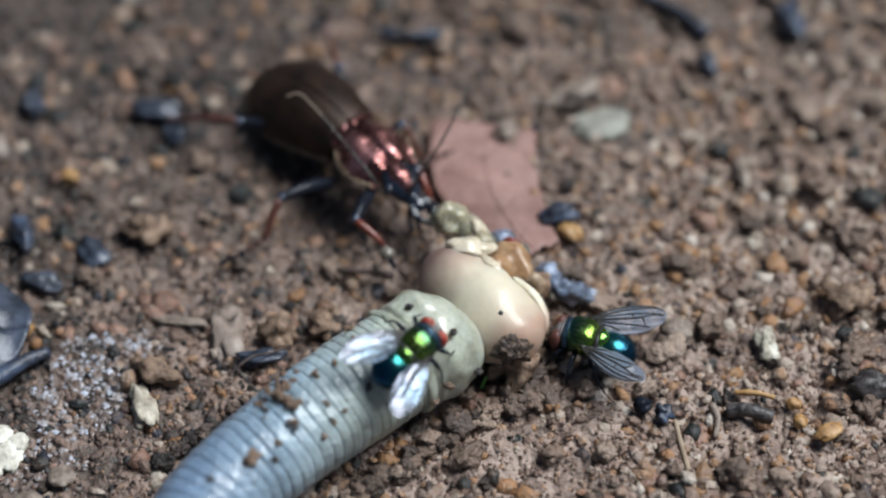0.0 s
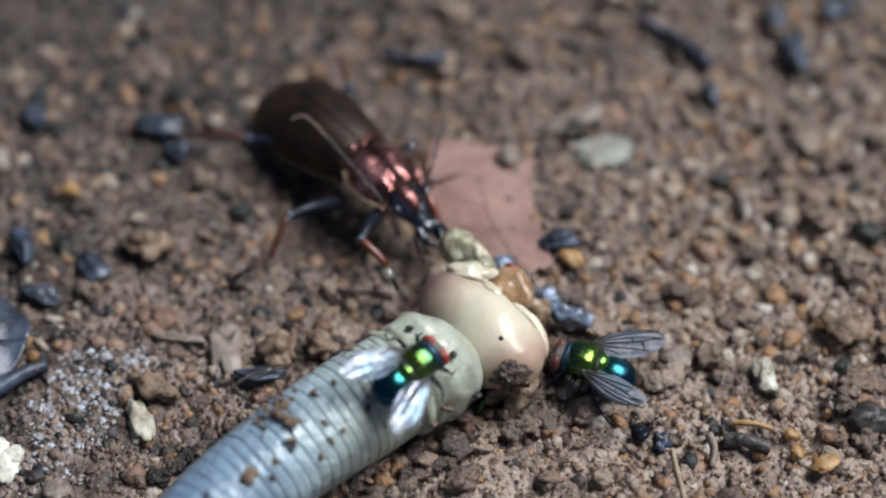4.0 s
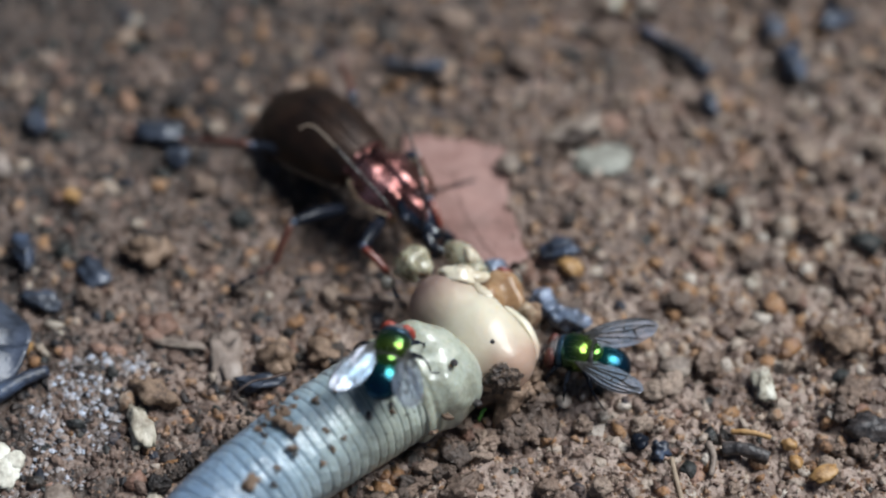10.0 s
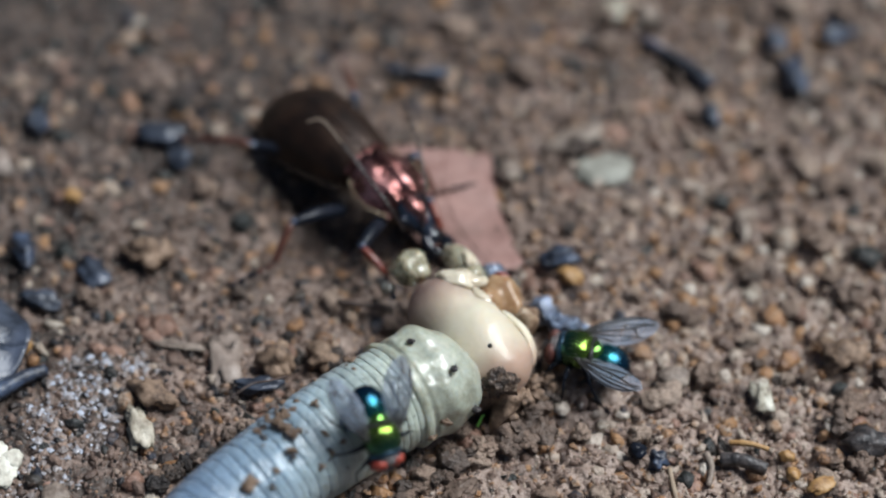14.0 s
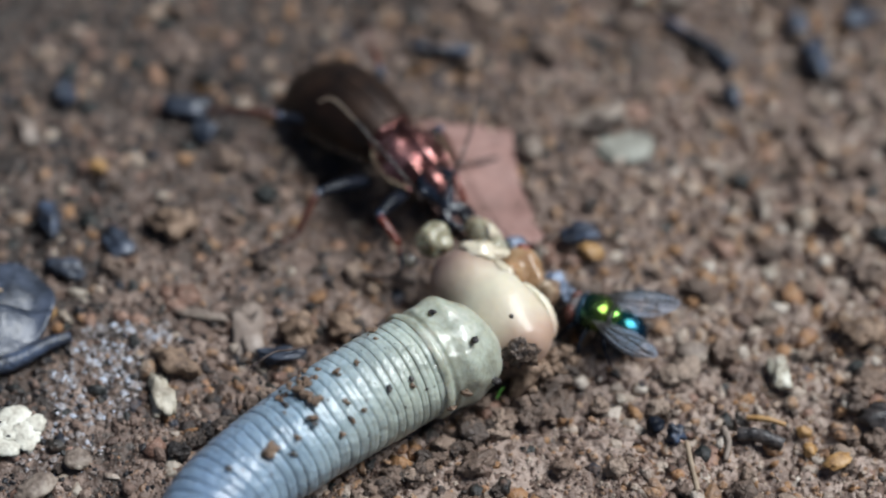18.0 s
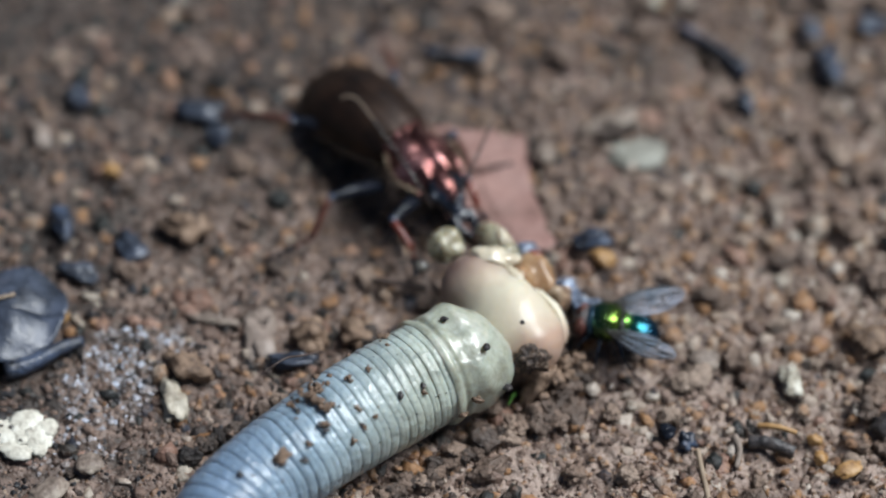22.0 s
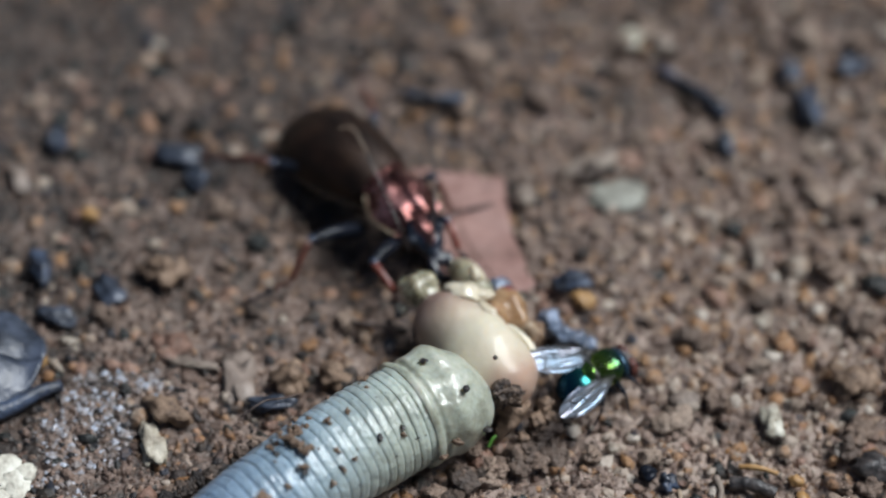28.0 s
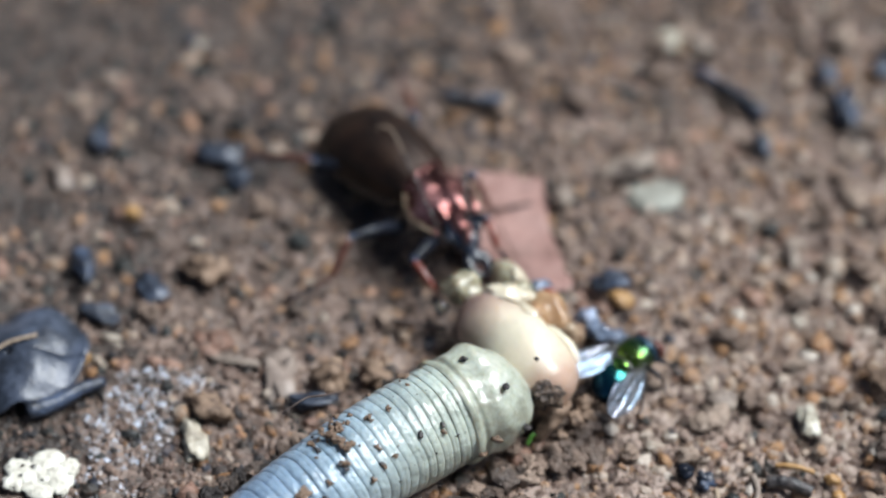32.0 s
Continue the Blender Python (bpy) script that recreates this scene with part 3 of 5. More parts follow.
def worm_radius(s):
    r = 5.25 - 0.25 * max(0.0, 1 - s / 11) - 0.65 * min(1.0, max(0.0, (s - 5) / 14))
    if s > 40:
        r *= max(0.25, 1 - ((s - 40) / 50) ** 2)
    return r


worm = tagged(new("earthworm"), "large blue-grey earthworm with ringed wet skin, torn open at its front", "earthworm")


def worm_segment(x0, x1, k):
    """One ring, swelling between two grooves, with a finer crease in it."""
    bm = bmesh.new()
    sides, steps = 56, 8
    rings = []
    rnd = random.Random(k)
    depth = rnd.uniform(0.06, 0.17)
    second = rnd.uniform(0.0, 0.09)
    for i in range(steps + 1):
        u = i / steps
        x = x0 + (x1 - x0) * u
        c = worm_axis(x)
        t = (worm_axis(x + 0.3) - worm_axis(x - 0.3)).normalized()
        side = t.cross(Vector((0, 0, 1))).normalized()
        up = side.cross(t)
        swell = math.sin(math.pi * u) ** 0.75
        r = worm_radius(x) - depth * (1 - swell) - second * max(0, 1 - abs(u - 0.5) * 9)
        ring = []
        for j in range(sides):
            a = 2 * math.pi * j / sides
            d = side * math.cos(a) + up * math.sin(a)
            q = c + d * r + t * 0.32 * noise.noise(Vector((math.cos(a) * 1.2, math.sin(a) * 1.2, k * 0.13)))
            q += d * 0.10 * noise.noise(Vector((q.x * 0.22, q.y * 0.22, q.z * 0.22)))
            q.z = max(q.z, -0.3 + 0.1 * math.cos(a * 3))
            ring.append(bm.verts.new(q))
        rings.append(ring)
    for r0, r1 in zip(rings, rings[1:]):
        for j in range(sides):
            bm.faces.new((r0[j], r0[(j + 1) % sides], r1[(j + 1) % sides], r1[j]))
    bm.faces.new(rings[0])
    bm.faces.new(list(reversed(rings[-1])))
    bmesh.ops.recalc_face_normals(bm, faces=bm.faces)
    return bm


def build_worm():
    x = 0.0
    k = 0
    rnd = random.Random(8)
    while x < 72:
        step = (0.95 + 0.022 * min(k, 14)) * rnd.uniform(0.85, 1.18)
        part("segment", worm_segment(x, x + step, k), m_worm, worm)
        x += step
        k += 1


build_worm()


def build_clitellum():
    """The smooth pale collar in front of the rings, with slack folds."""
    bm = bmesh.new()
    sides, steps = 72, 44
    rings = []
    for i in range(steps + 1):
        u = i / steps
        c = worm_axis(0.3 - 7.7 * u) + Vector((0.2 * u, -0.3 * u, -0.3 * u))
        t = (worm_axis(-4) - worm_axis(0)).normalized()
        side = t.cross(Vector((0, 0, 1))).normalized()
        up = side.cross(t)
        r = 5.1 + 0.25 * math.sin(math.pi * min(1, u * 1.3)) - 0.25 * u - 0.3 * math.exp(-((u - 0.13) / 0.035) ** 2)
        if u > 0.5:
            r *= math.sqrt(max(0.02, 1 - ((u - 0.5) / 0.505) ** 2.4))
        ring = []
        for j in range(sides):
            a = 2 * math.pi * j / sides
            d = side * math.cos(a) + up * math.sin(a)
            knob = 0.8 * math.exp(-((a - 2.15) / 0.35) ** 2 - ((u - 0.42) / 0.2) ** 2) - 0.25 * math.exp(-((a - 1.55) / 0.12) ** 2 - ((u - 0.5) / 0.25) ** 2)
            fold = knob + 0.16 * math.sin(u * 17 + 0.9 * math.sin(a * 2 + 1) + 1.6 * noise.noise(Vector((d.x * 1.3, d.y * 1.3, d.z * 1.3 + u)))) * (1 - u) ** 0.5
            lump = 0.3 * noise.noise(Vector((d.x * 1.4 + u, d.y * 1.4, d.z * 1.4 + u * 2))) + 0.10 * noise.noise(Vector((d.x * 4, d.y * 4 + u * 6, d.z * 4)))
            q = c + d * (r + fold * 0.95 + lump) + t * 0.5 * math.cos(a) * u
            q.z = max(q.z, -0.2)
            ring.append(bm.verts.new(q))
        rings.append(ring)
    for r0, r1 in zip(rings, rings[1:]):
        for j in range(sides):
            bm.faces.new((r0[j], r0[(j + 1) % sides], r1[(j + 1) % sides], r1[j]))
    bm.faces.new(rings[0])
    bm.faces.new(list(reversed(rings[-1])))
    bmesh.ops.recalc_face_normals(bm, faces=bm.faces)
    return part("clitellum", bm, m_clitellum, worm, "smooth greenish cream wet collar with slack folds")


build_clitellum()


def lobe(name, pts, radii, mat, label, parent=worm, lump=0.12, n=22, seed=1.0, sides=28, flat=1.0):
    """A soft lobe of flesh along pts."""
    line = smooth_line(pts, n)
    rad = [float(np.interp(k / (n - 1) * (len(radii) - 1), range(len(radii)), radii)) for k in range(n)]
    for k in range(n):
        e = min(k, n - 1 - k) / (n * 0.22)
        if e < 1:
            rad[k] *= math.sqrt(max(0.01, 1 - (1 - e) ** 2))
    def wob(k, a):
        return 1 + lump * noise.noise(Vector((math.cos(a) * 1.1 + seed, math.sin(a) * 1.1, k * 0.16)))
    bm = tube(bmesh.new(), line, rad, sides, flat, wob)
    bmesh.ops.recalc_face_normals(bm, faces=bm.faces)
    return part(name, bm, mat, parent, label)


torn = new("torn_front")
torn.parent = worm
flesh = lobe("flesh_bulge", [(-2.0, -7.2, 3.2), (0.1, -9.3, 4.2), (2.3, -11.6, 4.2), (4.2, -14.0, 4.4), (6.1, -16.0, 3.6), (7.5, -17.8, 2.5)],
             [2.6, 3.3, 3.7, 3.95, 3.6, 2.6], m_flesh, "swollen cream flesh, brownish at both ends", torn, 0.09, 34, sides=40)
lobe("lower_flesh", [(4.8, -16.4, 2.2), (6.4, -17.9, 2.2), (7.8, -18.6, 1.6)], [1.8, 2.1, 1.5], m_crumb, "dirty brown crumbly underside of the flesh", torn, 0.9)
lobe("brown_organ", [(2.8, -8.5, 4.0), (4.6, -8.4, 4.2), (6.2, -7.9, 3.8), (7.6, -7.3, 3.1)], [1.5, 2.1, 2.1, 1.4], m_organ, "translucent amber-brown organ", torn, 0.65, seed=4)
lobe("red_vessel", [(5.0, -6.0, 5.1), (5.9, -5.9, 5.2), (6.9, -6.0, 4.7)], [0.25, 0.45, 0.3], m_blood, "dark red blood vessel", torn, 0.4, seed=3, sides=14)
lobe("brown_lobe", [(6.6, -8.8, 3.4), (7.7, -9.9, 3.2), (8.3, -11.2, 2.6)], [1.5, 1.8, 1.2], m_tissue, "dull tan tissue", torn, 0.75, seed=8)
lobe("cream_flap", [(-0.2, -6.9, 6.5), (0.9, -7.6, 7.1), (1.9, -8.2, 7.4), (3.3, -8.7, 7.0)], [0.5, 0.8, 0.8, 0.4], m_cream, "pale creased flap", torn, 0.4, seed=6, flat=0.6)
lobe("cream_flap", [(1.0, -6.3, 6.3), (2.3, -7.2, 6.7), (3.5, -7.7, 6.6), (4.7, -7.0, 6.0)], [0.4, 0.75, 0.65, 0.35], m_cream, "pale creased flap", torn, 0.4, seed=7, flat=0.6)
lobe("cream_flap", [(3.2, -8.6, 6.8), (4.0, -9.6, 6.9), (5.0, -10.5, 6.7)], [0.3, 0.55, 0.3], m_cream, "thin pale flap folded over the flesh", torn, 0.4, seed=17, flat=0.5)
lobe("edge_membrane", [(6.0, -10.0, 5.3), (7.3, -11.0, 5.0), (8.4, -12.2, 4.5), (9.0, -13.6, 3.9), (9.1, -15.0, 3.3)], [0.25, 0.36, 0.42, 0.4, 0.25], m_flesh, "pale folded edge", torn, 0.35, seed=9, flat=0.7)
lobe("clear_tissue", [(3.8, -4.1, 3.4), (5.2, -4.8, 4.0), (6.6, -5.6, 3.6)], [0.7, 1.1, 0.7], m_string, "clear greyish tissue", torn, 0.4, seed=11)
lobe("clear_tissue", [(6.4, -6.4, 4.6), (7.0, -6.6, 4.9), (7.5, -7.0, 4.5)], [0.4, 0.6, 0.4], m_bead, "glassy wet bubble of tissue", torn, 0.4, seed=21)
lobe("gut_neck", [(0.5, -2.3, 4.6), (1.8, -3.6, 4.8), (3.0, -5.6, 4.8), (3.4, -7.2, 4.6)], [0.9, 1.35, 1.45, 1.4], m_gut, "translucent yellowish gut", torn, 0.35, seed=12)
lobe("gut_fold", [(2.2, -3.7, 5.6), (2.8, -4.7, 6.1), (3.2, -5.8, 6.1)], [0.4, 0.7, 0.5], m_cream, "small pale fold of gut", torn, 0.5, seed=16)
gut_bulb = lobe("gut_bulb", [(-1.7, 0.5, 0), (-0.6, 0.2, 0.2), (0.6, -0.2, 0.2), (1.7, -0.6, 0)], [1.1, 1.55, 1.6, 1.1], m_gut, "rounded translucent yellowish bulb", torn, 0.4, seed=13)
gut_drop = lobe("gut_drop", [(-0.8, 0.2, 0), (0, 0, 0.1), (0.8, -0.1, 0)], [0.5, 0.66, 0.5], m_gut, "small clear drop of gut", torn, 0.3, seed=14)


# ---- the ground beetle ----
BEETLE = at(-6.7, 7.3, 0, 0, -6, -44)
beetle = tagged(new("ground_beetle"), "dark bronze ground beetle with coppery pronotum feeding on the worm", "beetle")
beetle.matrix_basis = BEETLE


def bl(x, y, z):
    """A place in millimetres, in the beetle's own space."""
    q = BEETLE.inverted() @ Vector((x * MM, y * MM, z * MM))
    return q / MM


EL_LEN = 13.8
LIFT = 0.7


def elytron(sign):
    def fn(u, v):
        x = 0.3 - EL_LEN * u
        w = 3.1 + 1.75 * math.sin(math.pi * min(1, u * 0.78 + 0.02)) - 0.2 * u
        if u > 0.6:
            w *= math.sqrt(max(0.0, 1 - ((u - 0.6) / 0.4) ** 2.4))
        if u < 0.06:
            w *= 0.86 + 0.14 * u / 0.06
        s = v * math.pi / 2
        y = w * math.sin(s)
        h = 4.0 * math.sin(math.pi * min(1, 0.22 + u * 0.62)) ** 0.8
        if u > 0.6:
            h *= math.sqrt(max(0.0, 1 - ((u - 0.6) / 0.4) ** 2.2)) * 0.9 + 0.1
        z = 3.0 + LIFT + h * math.cos(s) ** 0.85 + 0.007 * math.cos(v * 60) - 0.06 * math.exp(-(v / 0.02) ** 2)
        if v > 0.93:
            y += 0.25 * (v - 0.93) / 0.07
            z += 0.15 * (v - 0.93) / 0.07
        return Vector((x, sign * (y + 0.03), z))
    return shell(fn, 40, 60, 0.25)


def elytron_margin(sign):
    pts = []
    for k in range(24):
        u = 0.03 + 0.9 * k / 23
        w = 3.1 + 1.75 * math.sin(math.pi * min(1, u * 0.78 + 0.02)) - 0.2 * u
        if u > 0.6:
            w *= math.sqrt(max(0.0, 1 - ((u - 0.6) / 0.4) ** 2.4))
        if u < 0.06:
            w *= 0.86 + 0.14 * u / 0.06
        pts.append((0.3 - EL_LEN * u, sign * (w + 0.28), 3.1 + LIFT))
    return tube(bmesh.new(), pts, [0.03 + 0.05 * (1 - k / 23) for k in range(24)], 6)


for s in (1, -1):
    e = part("elytron", elytron(s), m_elytra, beetle, "dark bronze finely ridged wing case")
    part("margin", elytron_margin(s), m_rim_dark, e, "thin brown rim")
    part("shoulder", limb([(0.1, s * 0.5, 5.72 + LIFT), (0.05, s * 1.6, 5.25 + LIFT), (-0.1, s * 2.5, 4.3 + LIFT)], 0.36, 0.44, 12, 8), m_pron, e, "coppery front edge of the wing case")
part("abdomen", ball((-6.8, 0, 2.6 + LIFT), (7.0, 4.7, 1.8)), m_black, beetle, "black underside")
part("scutellum", ball((0.2, 0, 5.85 + LIFT), (0.6, 0.5, 0.25)), m_pron, beetle)
part("thorax", ball((1.0, 0, 3.4 + LIFT), (3.0, 2.6, 1.6)), m_black, beetle, "black underside of the thorax")

fore = new("forebody")
fore.parent = beetle
fore.matrix_basis = at(0.6, 0, 5 + LIFT)


def pronotum_width(u):
    return 2.35 + 1.25 * math.sin(math.pi * (u * 0.85 + 0.08)) - 0.15 * u


def pronotum_fn(u, v):
    x = 0.3 + 5.7 * u
    w = pronotum_width(u)
    s = (v - 0.5) * 2
    y = w * s
    dome = 1 - abs(s) ** 2.4
    z = -0.9 + 2.1 * dome * (0.75 + 0.25 * math.sin(math.pi * min(1, u + 0.15))) + 0.32 * math.exp(-((abs(s) - 0.42) / 0.26) ** 2) - 0.42 * math.exp(-(s / 0.08) ** 2) + 0.34 * noise.noise(Vector((s * 2.2, u * 2.6, 3)))
    z -= 0.28 * math.exp(-((abs(s) - 0.55) / 0.16) ** 2) * math.exp(-((u - 0.12) / 0.16) ** 2)
    z += 0.3 * max(0, abs(s) - 0.9) / 0.1
    z -= 0.5 * max(0, u - 0.8) / 0.2 * dome
    return Vector((x - 0.4 * (1 - abs(s) ** 2) * (u > 0.97) + 0.3 * abs(s) * (u > 0.9), y, z))


part("pronotum", shell(pronotum_fn, 26, 34, 0.3), m_pron, fore, "coppery shield with a central groove")
for s in (1, -1):
    pts = [(0.3 + 5.7 * u, s * (pronotum_width(u) + 0.04), -0.62) for u in np.linspace(0, 1, 14)]
    part("margin", tube(bmesh.new(), pts, [0.07 + 0.06 * k / 13 for k in range(14)], 6), m_rim, fore, "raised tan rim")
part("chest", ball((2.5, 0, -1.4), (2.4, 1.9, 1.2)), m_black, fore, "black underside")

head = new("head")
head.parent = fore
head.matrix_basis = at(5.6, 0, -0.5, 0, 12, 0) @ Matrix.Diagonal((1.12, 1.18, 1.1, 1))


def head_shape(q):
    q = q.copy()
    if q.x > 0:
        q.y *= 1 - 0.42 * q.x
        q.z *= 1 - 0.3 * q.x
    else:
        q.y *= 1 + 0.12 * q.x
    return q


part("skull", ball((1.2, 0.0, 0.40), (2.0, 0.98, 1.02), warp=0.1, seed=2, shape=head_shape), m_pron, head, "coppery crown of the head")
part("skull", ball((1.5, 0, 0.0), (2.7, 1.5, 1.1), warp=0.12, seed=5, shape=head_shape), m_head, head, "glossy blue-black head")
part("labrum", ball((3.9, 0, 0.0), (0.8, 0.72, 0.5)), m_head, head)
for s in (1, -1):
    part("eye", ball((1.5, s * 1.35, 0.35), (0.55, 0.38, 0.5), seg=16, rings=10), m_head, head, "glossy black eye")
    part("mandible", limb([(3.6, s * 0.6, -0.1), (4.7, s * 0.75, -0.2), (5.6, s * 0.35, -0.35), (6.1, -s * 0.15, -0.45)], 0.48, 0.14, 12, 10), m_head, head, "curved black jaw")
    palp = limb([(3.4, s * 0.6, -0.6), (4.6, s * 1.3, -0.7), (5.4, s * 1.5, -1.2)], 0.15, 0.2, 10, 8)
    part("palp", palp, m_black, head)
    palp = limb([(3.4, s * 0.3, -0.8), (4.6, s * 0.6, -1.2), (5.6, s * 0.8, -1.7)], 0.13, 0.18, 10, 8)
    part("palp", palp, m_black, head)


def feeler(pts, count=11):
    """The beaded segments of an antenna along pts: the dark root half and the paler tip half."""
    line = smooth_line(pts, count * 4 + 1)
    rad = []
    for k in range(len(line)):
        u = k / (len(line) - 1)
        rad.append((0.155 - 0.05 * u) * (0.78 + 0.32 * abs(math.sin(math.pi * u * count)) ** 0.6))
    half = int(len(line) * 0.6)
    return tube(bmesh.new(), line[:half + 1], rad[:half + 1], 8), tube(bmesh.new(), line[half:], rad[half:], 8)


FORE0 = Vector((0.6, 0, 5 + LIFT))


def antenna(pts, tip_mat):
    """An antenna whose root is its origin; pts are places over the ground."""
    local = [bl(*q) for q in pts]
    base, tip = feeler([q - local[0] for q in local])
    ob = part("antenna", base, m_feeler_root, fore, "long thin beaded antenna, dark at its root")
    part("antenna_tip", tip, tip_mat, ob)
    ob.location = (local[0] - FORE0) * MM
    return ob


antenna_l = antenna([(-2.3, -0.5, 6.6), (-4.4, 1.2, 8.4), (-7.4, 4.4, 9.0), (-9.3, 6.4, 9.4), (-11.6, 8.6, 9.6), (-13.0, 8.3, 9.4)], m_feeler)
antenna_r = antenna([(-0.7, 0.4, 6.2), (-0.9, 2.6, 8.2), (-1.8, 6.0, 9.0), (-3.0, 9.1, 9.6), (-4.6, 12.0, 9.4)], m_feeler_root)


def leg(name, hip, knee, ankle, toe, thick=0.68):
    root = new(name)
    root.parent = beetle
    root.location = hip * MM
    knee, ankle, toe = knee - hip, ankle - hip, toe - hip
    o = Vector((0, 0, 0))
    part("femur", limb([o, knee / 2 + Vector((0, 0, 0.3)), knee], thick * 0.8, thick * 0.6, 14, 12, thick * 0.3), m_black, root, "glossy blue-black thigh")
    part("knee", ball(knee * 0.97, (thick * 0.74, thick * 0.7, thick * 0.7), seg=14, rings=10), m_knee, root, "shiny blue-black knee")
    part("tibia", limb([knee, (knee + ankle) / 2 + Vector((0, 0, 0.25)), ankle], thick * 0.62, thick * 0.5, 12, 8), m_tibia_red if name == "front_leg" else m_tibia, root, "thin red-brown shin")
    d = toe - ankle
    for k in range(5):
        a, b = ankle + d * (k / 5), ankle + d * ((k + 0.92) / 5)
        part("tarsal_joint", limb([a, (a + b) / 2, b], thick * 0.3, thick * 0.38, 5, 6), m_tibia if k < 2 else m_black, root)
    return root


LEGS = [
    ("hind_leg", (-10.5, 9.5, 2.4), (-18.3, 10.1, 4.0), (-24.1, 12.1, 1.9), (-27.6, 13.3, 1.0)),
    ("middle_leg", (-8.6, 3.6, 2.6), (-13.8, 0.1, 4.5), (-15.4, -3.0, 1.9), (-19.7, -5.2, 0.9)),
    ("front_leg", (-5.0, 2.0, 3.2), (-7.7, -2.1, 4.2), (-5.6, -4.6, 3.0), (-5.2, -8.0, 3.4)),
    ("hind_leg", (-8.0, 12.0, 2.6), (-8.5, 16.0, 5.0), (-9.8, 21.6, 3.0), (-10.4, 27.0, 1.0)),
    ("middle_leg", (-5.4, 7.0, 3.0), (-2.2, 8.6, 5.0), (-0.3, 6.3, 2.2), (3.9, 8.6, 1.0)),
    ("front_leg", (-3.6, 3.6, 3.4), (-0.6, 2.9, 5.0), (0.5, 0.4, 3.8), (1.4, -2.2, 5.4)),
]
legs = [leg(n, bl(*a), bl(*b), bl(*c), bl(*d)) for n, a, b, c, d in LEGS]


# ---- flies ----
VEINS = ([(0, 0.06), (1.3, 0.62), (3.2, 1.0), (5.0, 0.86), (6.1, 0.3)], [(0.2, 0.08), (1.8, 0.5), (3.8, 0.72), (5.5, 0.6)],
         [(0.3, 0.02), (2.0, 0.26), (4.0, 0.32), (6.2, 0.05)], [(0.3, -0.03), (1.8, -0.06), (3.7, -0.14), (5.2, 0.02), (6.1, -0.15)],
         [(0.3, -0.08), (1.8, -0.36), (3.6, -0.72), (4.8, -0.98)], [(0.3, -0.1), (1.4, -0.6), (2.4, -1.02)], [(3.5, 0.34), (3.6, -0.13)], [(4.3, -0.1), (4.5, -0.85)])


def wing_height(x, y):
    """Pleats along the wing, and a slight cup."""
    return 0.055 * math.cos(y * 8.5 + 0.25 * x) * min(1, x / 1.5) + 0.03 * x * x * 0.12 - 0.12 * y * y


def wing_membrane(s):
    """A thin pleated film; x runs in along the wing, its front edge outwards."""
    front = smooth_line([(0, 0.12), (1.3, 0.72), (3.2, 1.12), (5.0, 0.98), (6.1, 0.36), (6.35, -0.1)], 26)
    back = smooth_line([(0, -0.12), (0.9, -0.95), (2.4, -1.42), (4.3, -1.36), (5.8, -0.78), (6.35, -0.1)], 26)
    bm = bmesh.new()
    rows = []
    for f, k in zip(front, back):
        row = []
        for j in range(15):
            q = f + (k - f) * j / 14
            row.append([bm.verts.new((-q[0], s * q[1], wing_height(*q) + d)) for d in (0.012, -0.012)])
        rows.append(row)
    for a, b in zip(rows, rows[1:]):
        for j in range(14):
            for d in (0, 1):
                bm.faces.new((a[j][d], b[j][d], b[j + 1][d], a[j + 1][d]))
        for j in (0, 14):
            bm.faces.new((a[j][0], b[j][0], b[j][1], a[j][1]))
    bmesh.ops.remove_doubles(bm, verts=bm.verts, dist=0.004)
    bmesh.ops.recalc_face_normals(bm, faces=bm.faces)
    return bm


def boxy(q):
    """A ball pressed towards a rounded block."""
    return Vector([math.copysign(abs(c) ** 0.8, c) for c in q]) * 0.94


def shield(q):
    """A ball drawn to a blunt point behind."""
    q = q.copy()
    if q.x < 0:
        q.y *= 1 + 0.35 * q.x
    return q


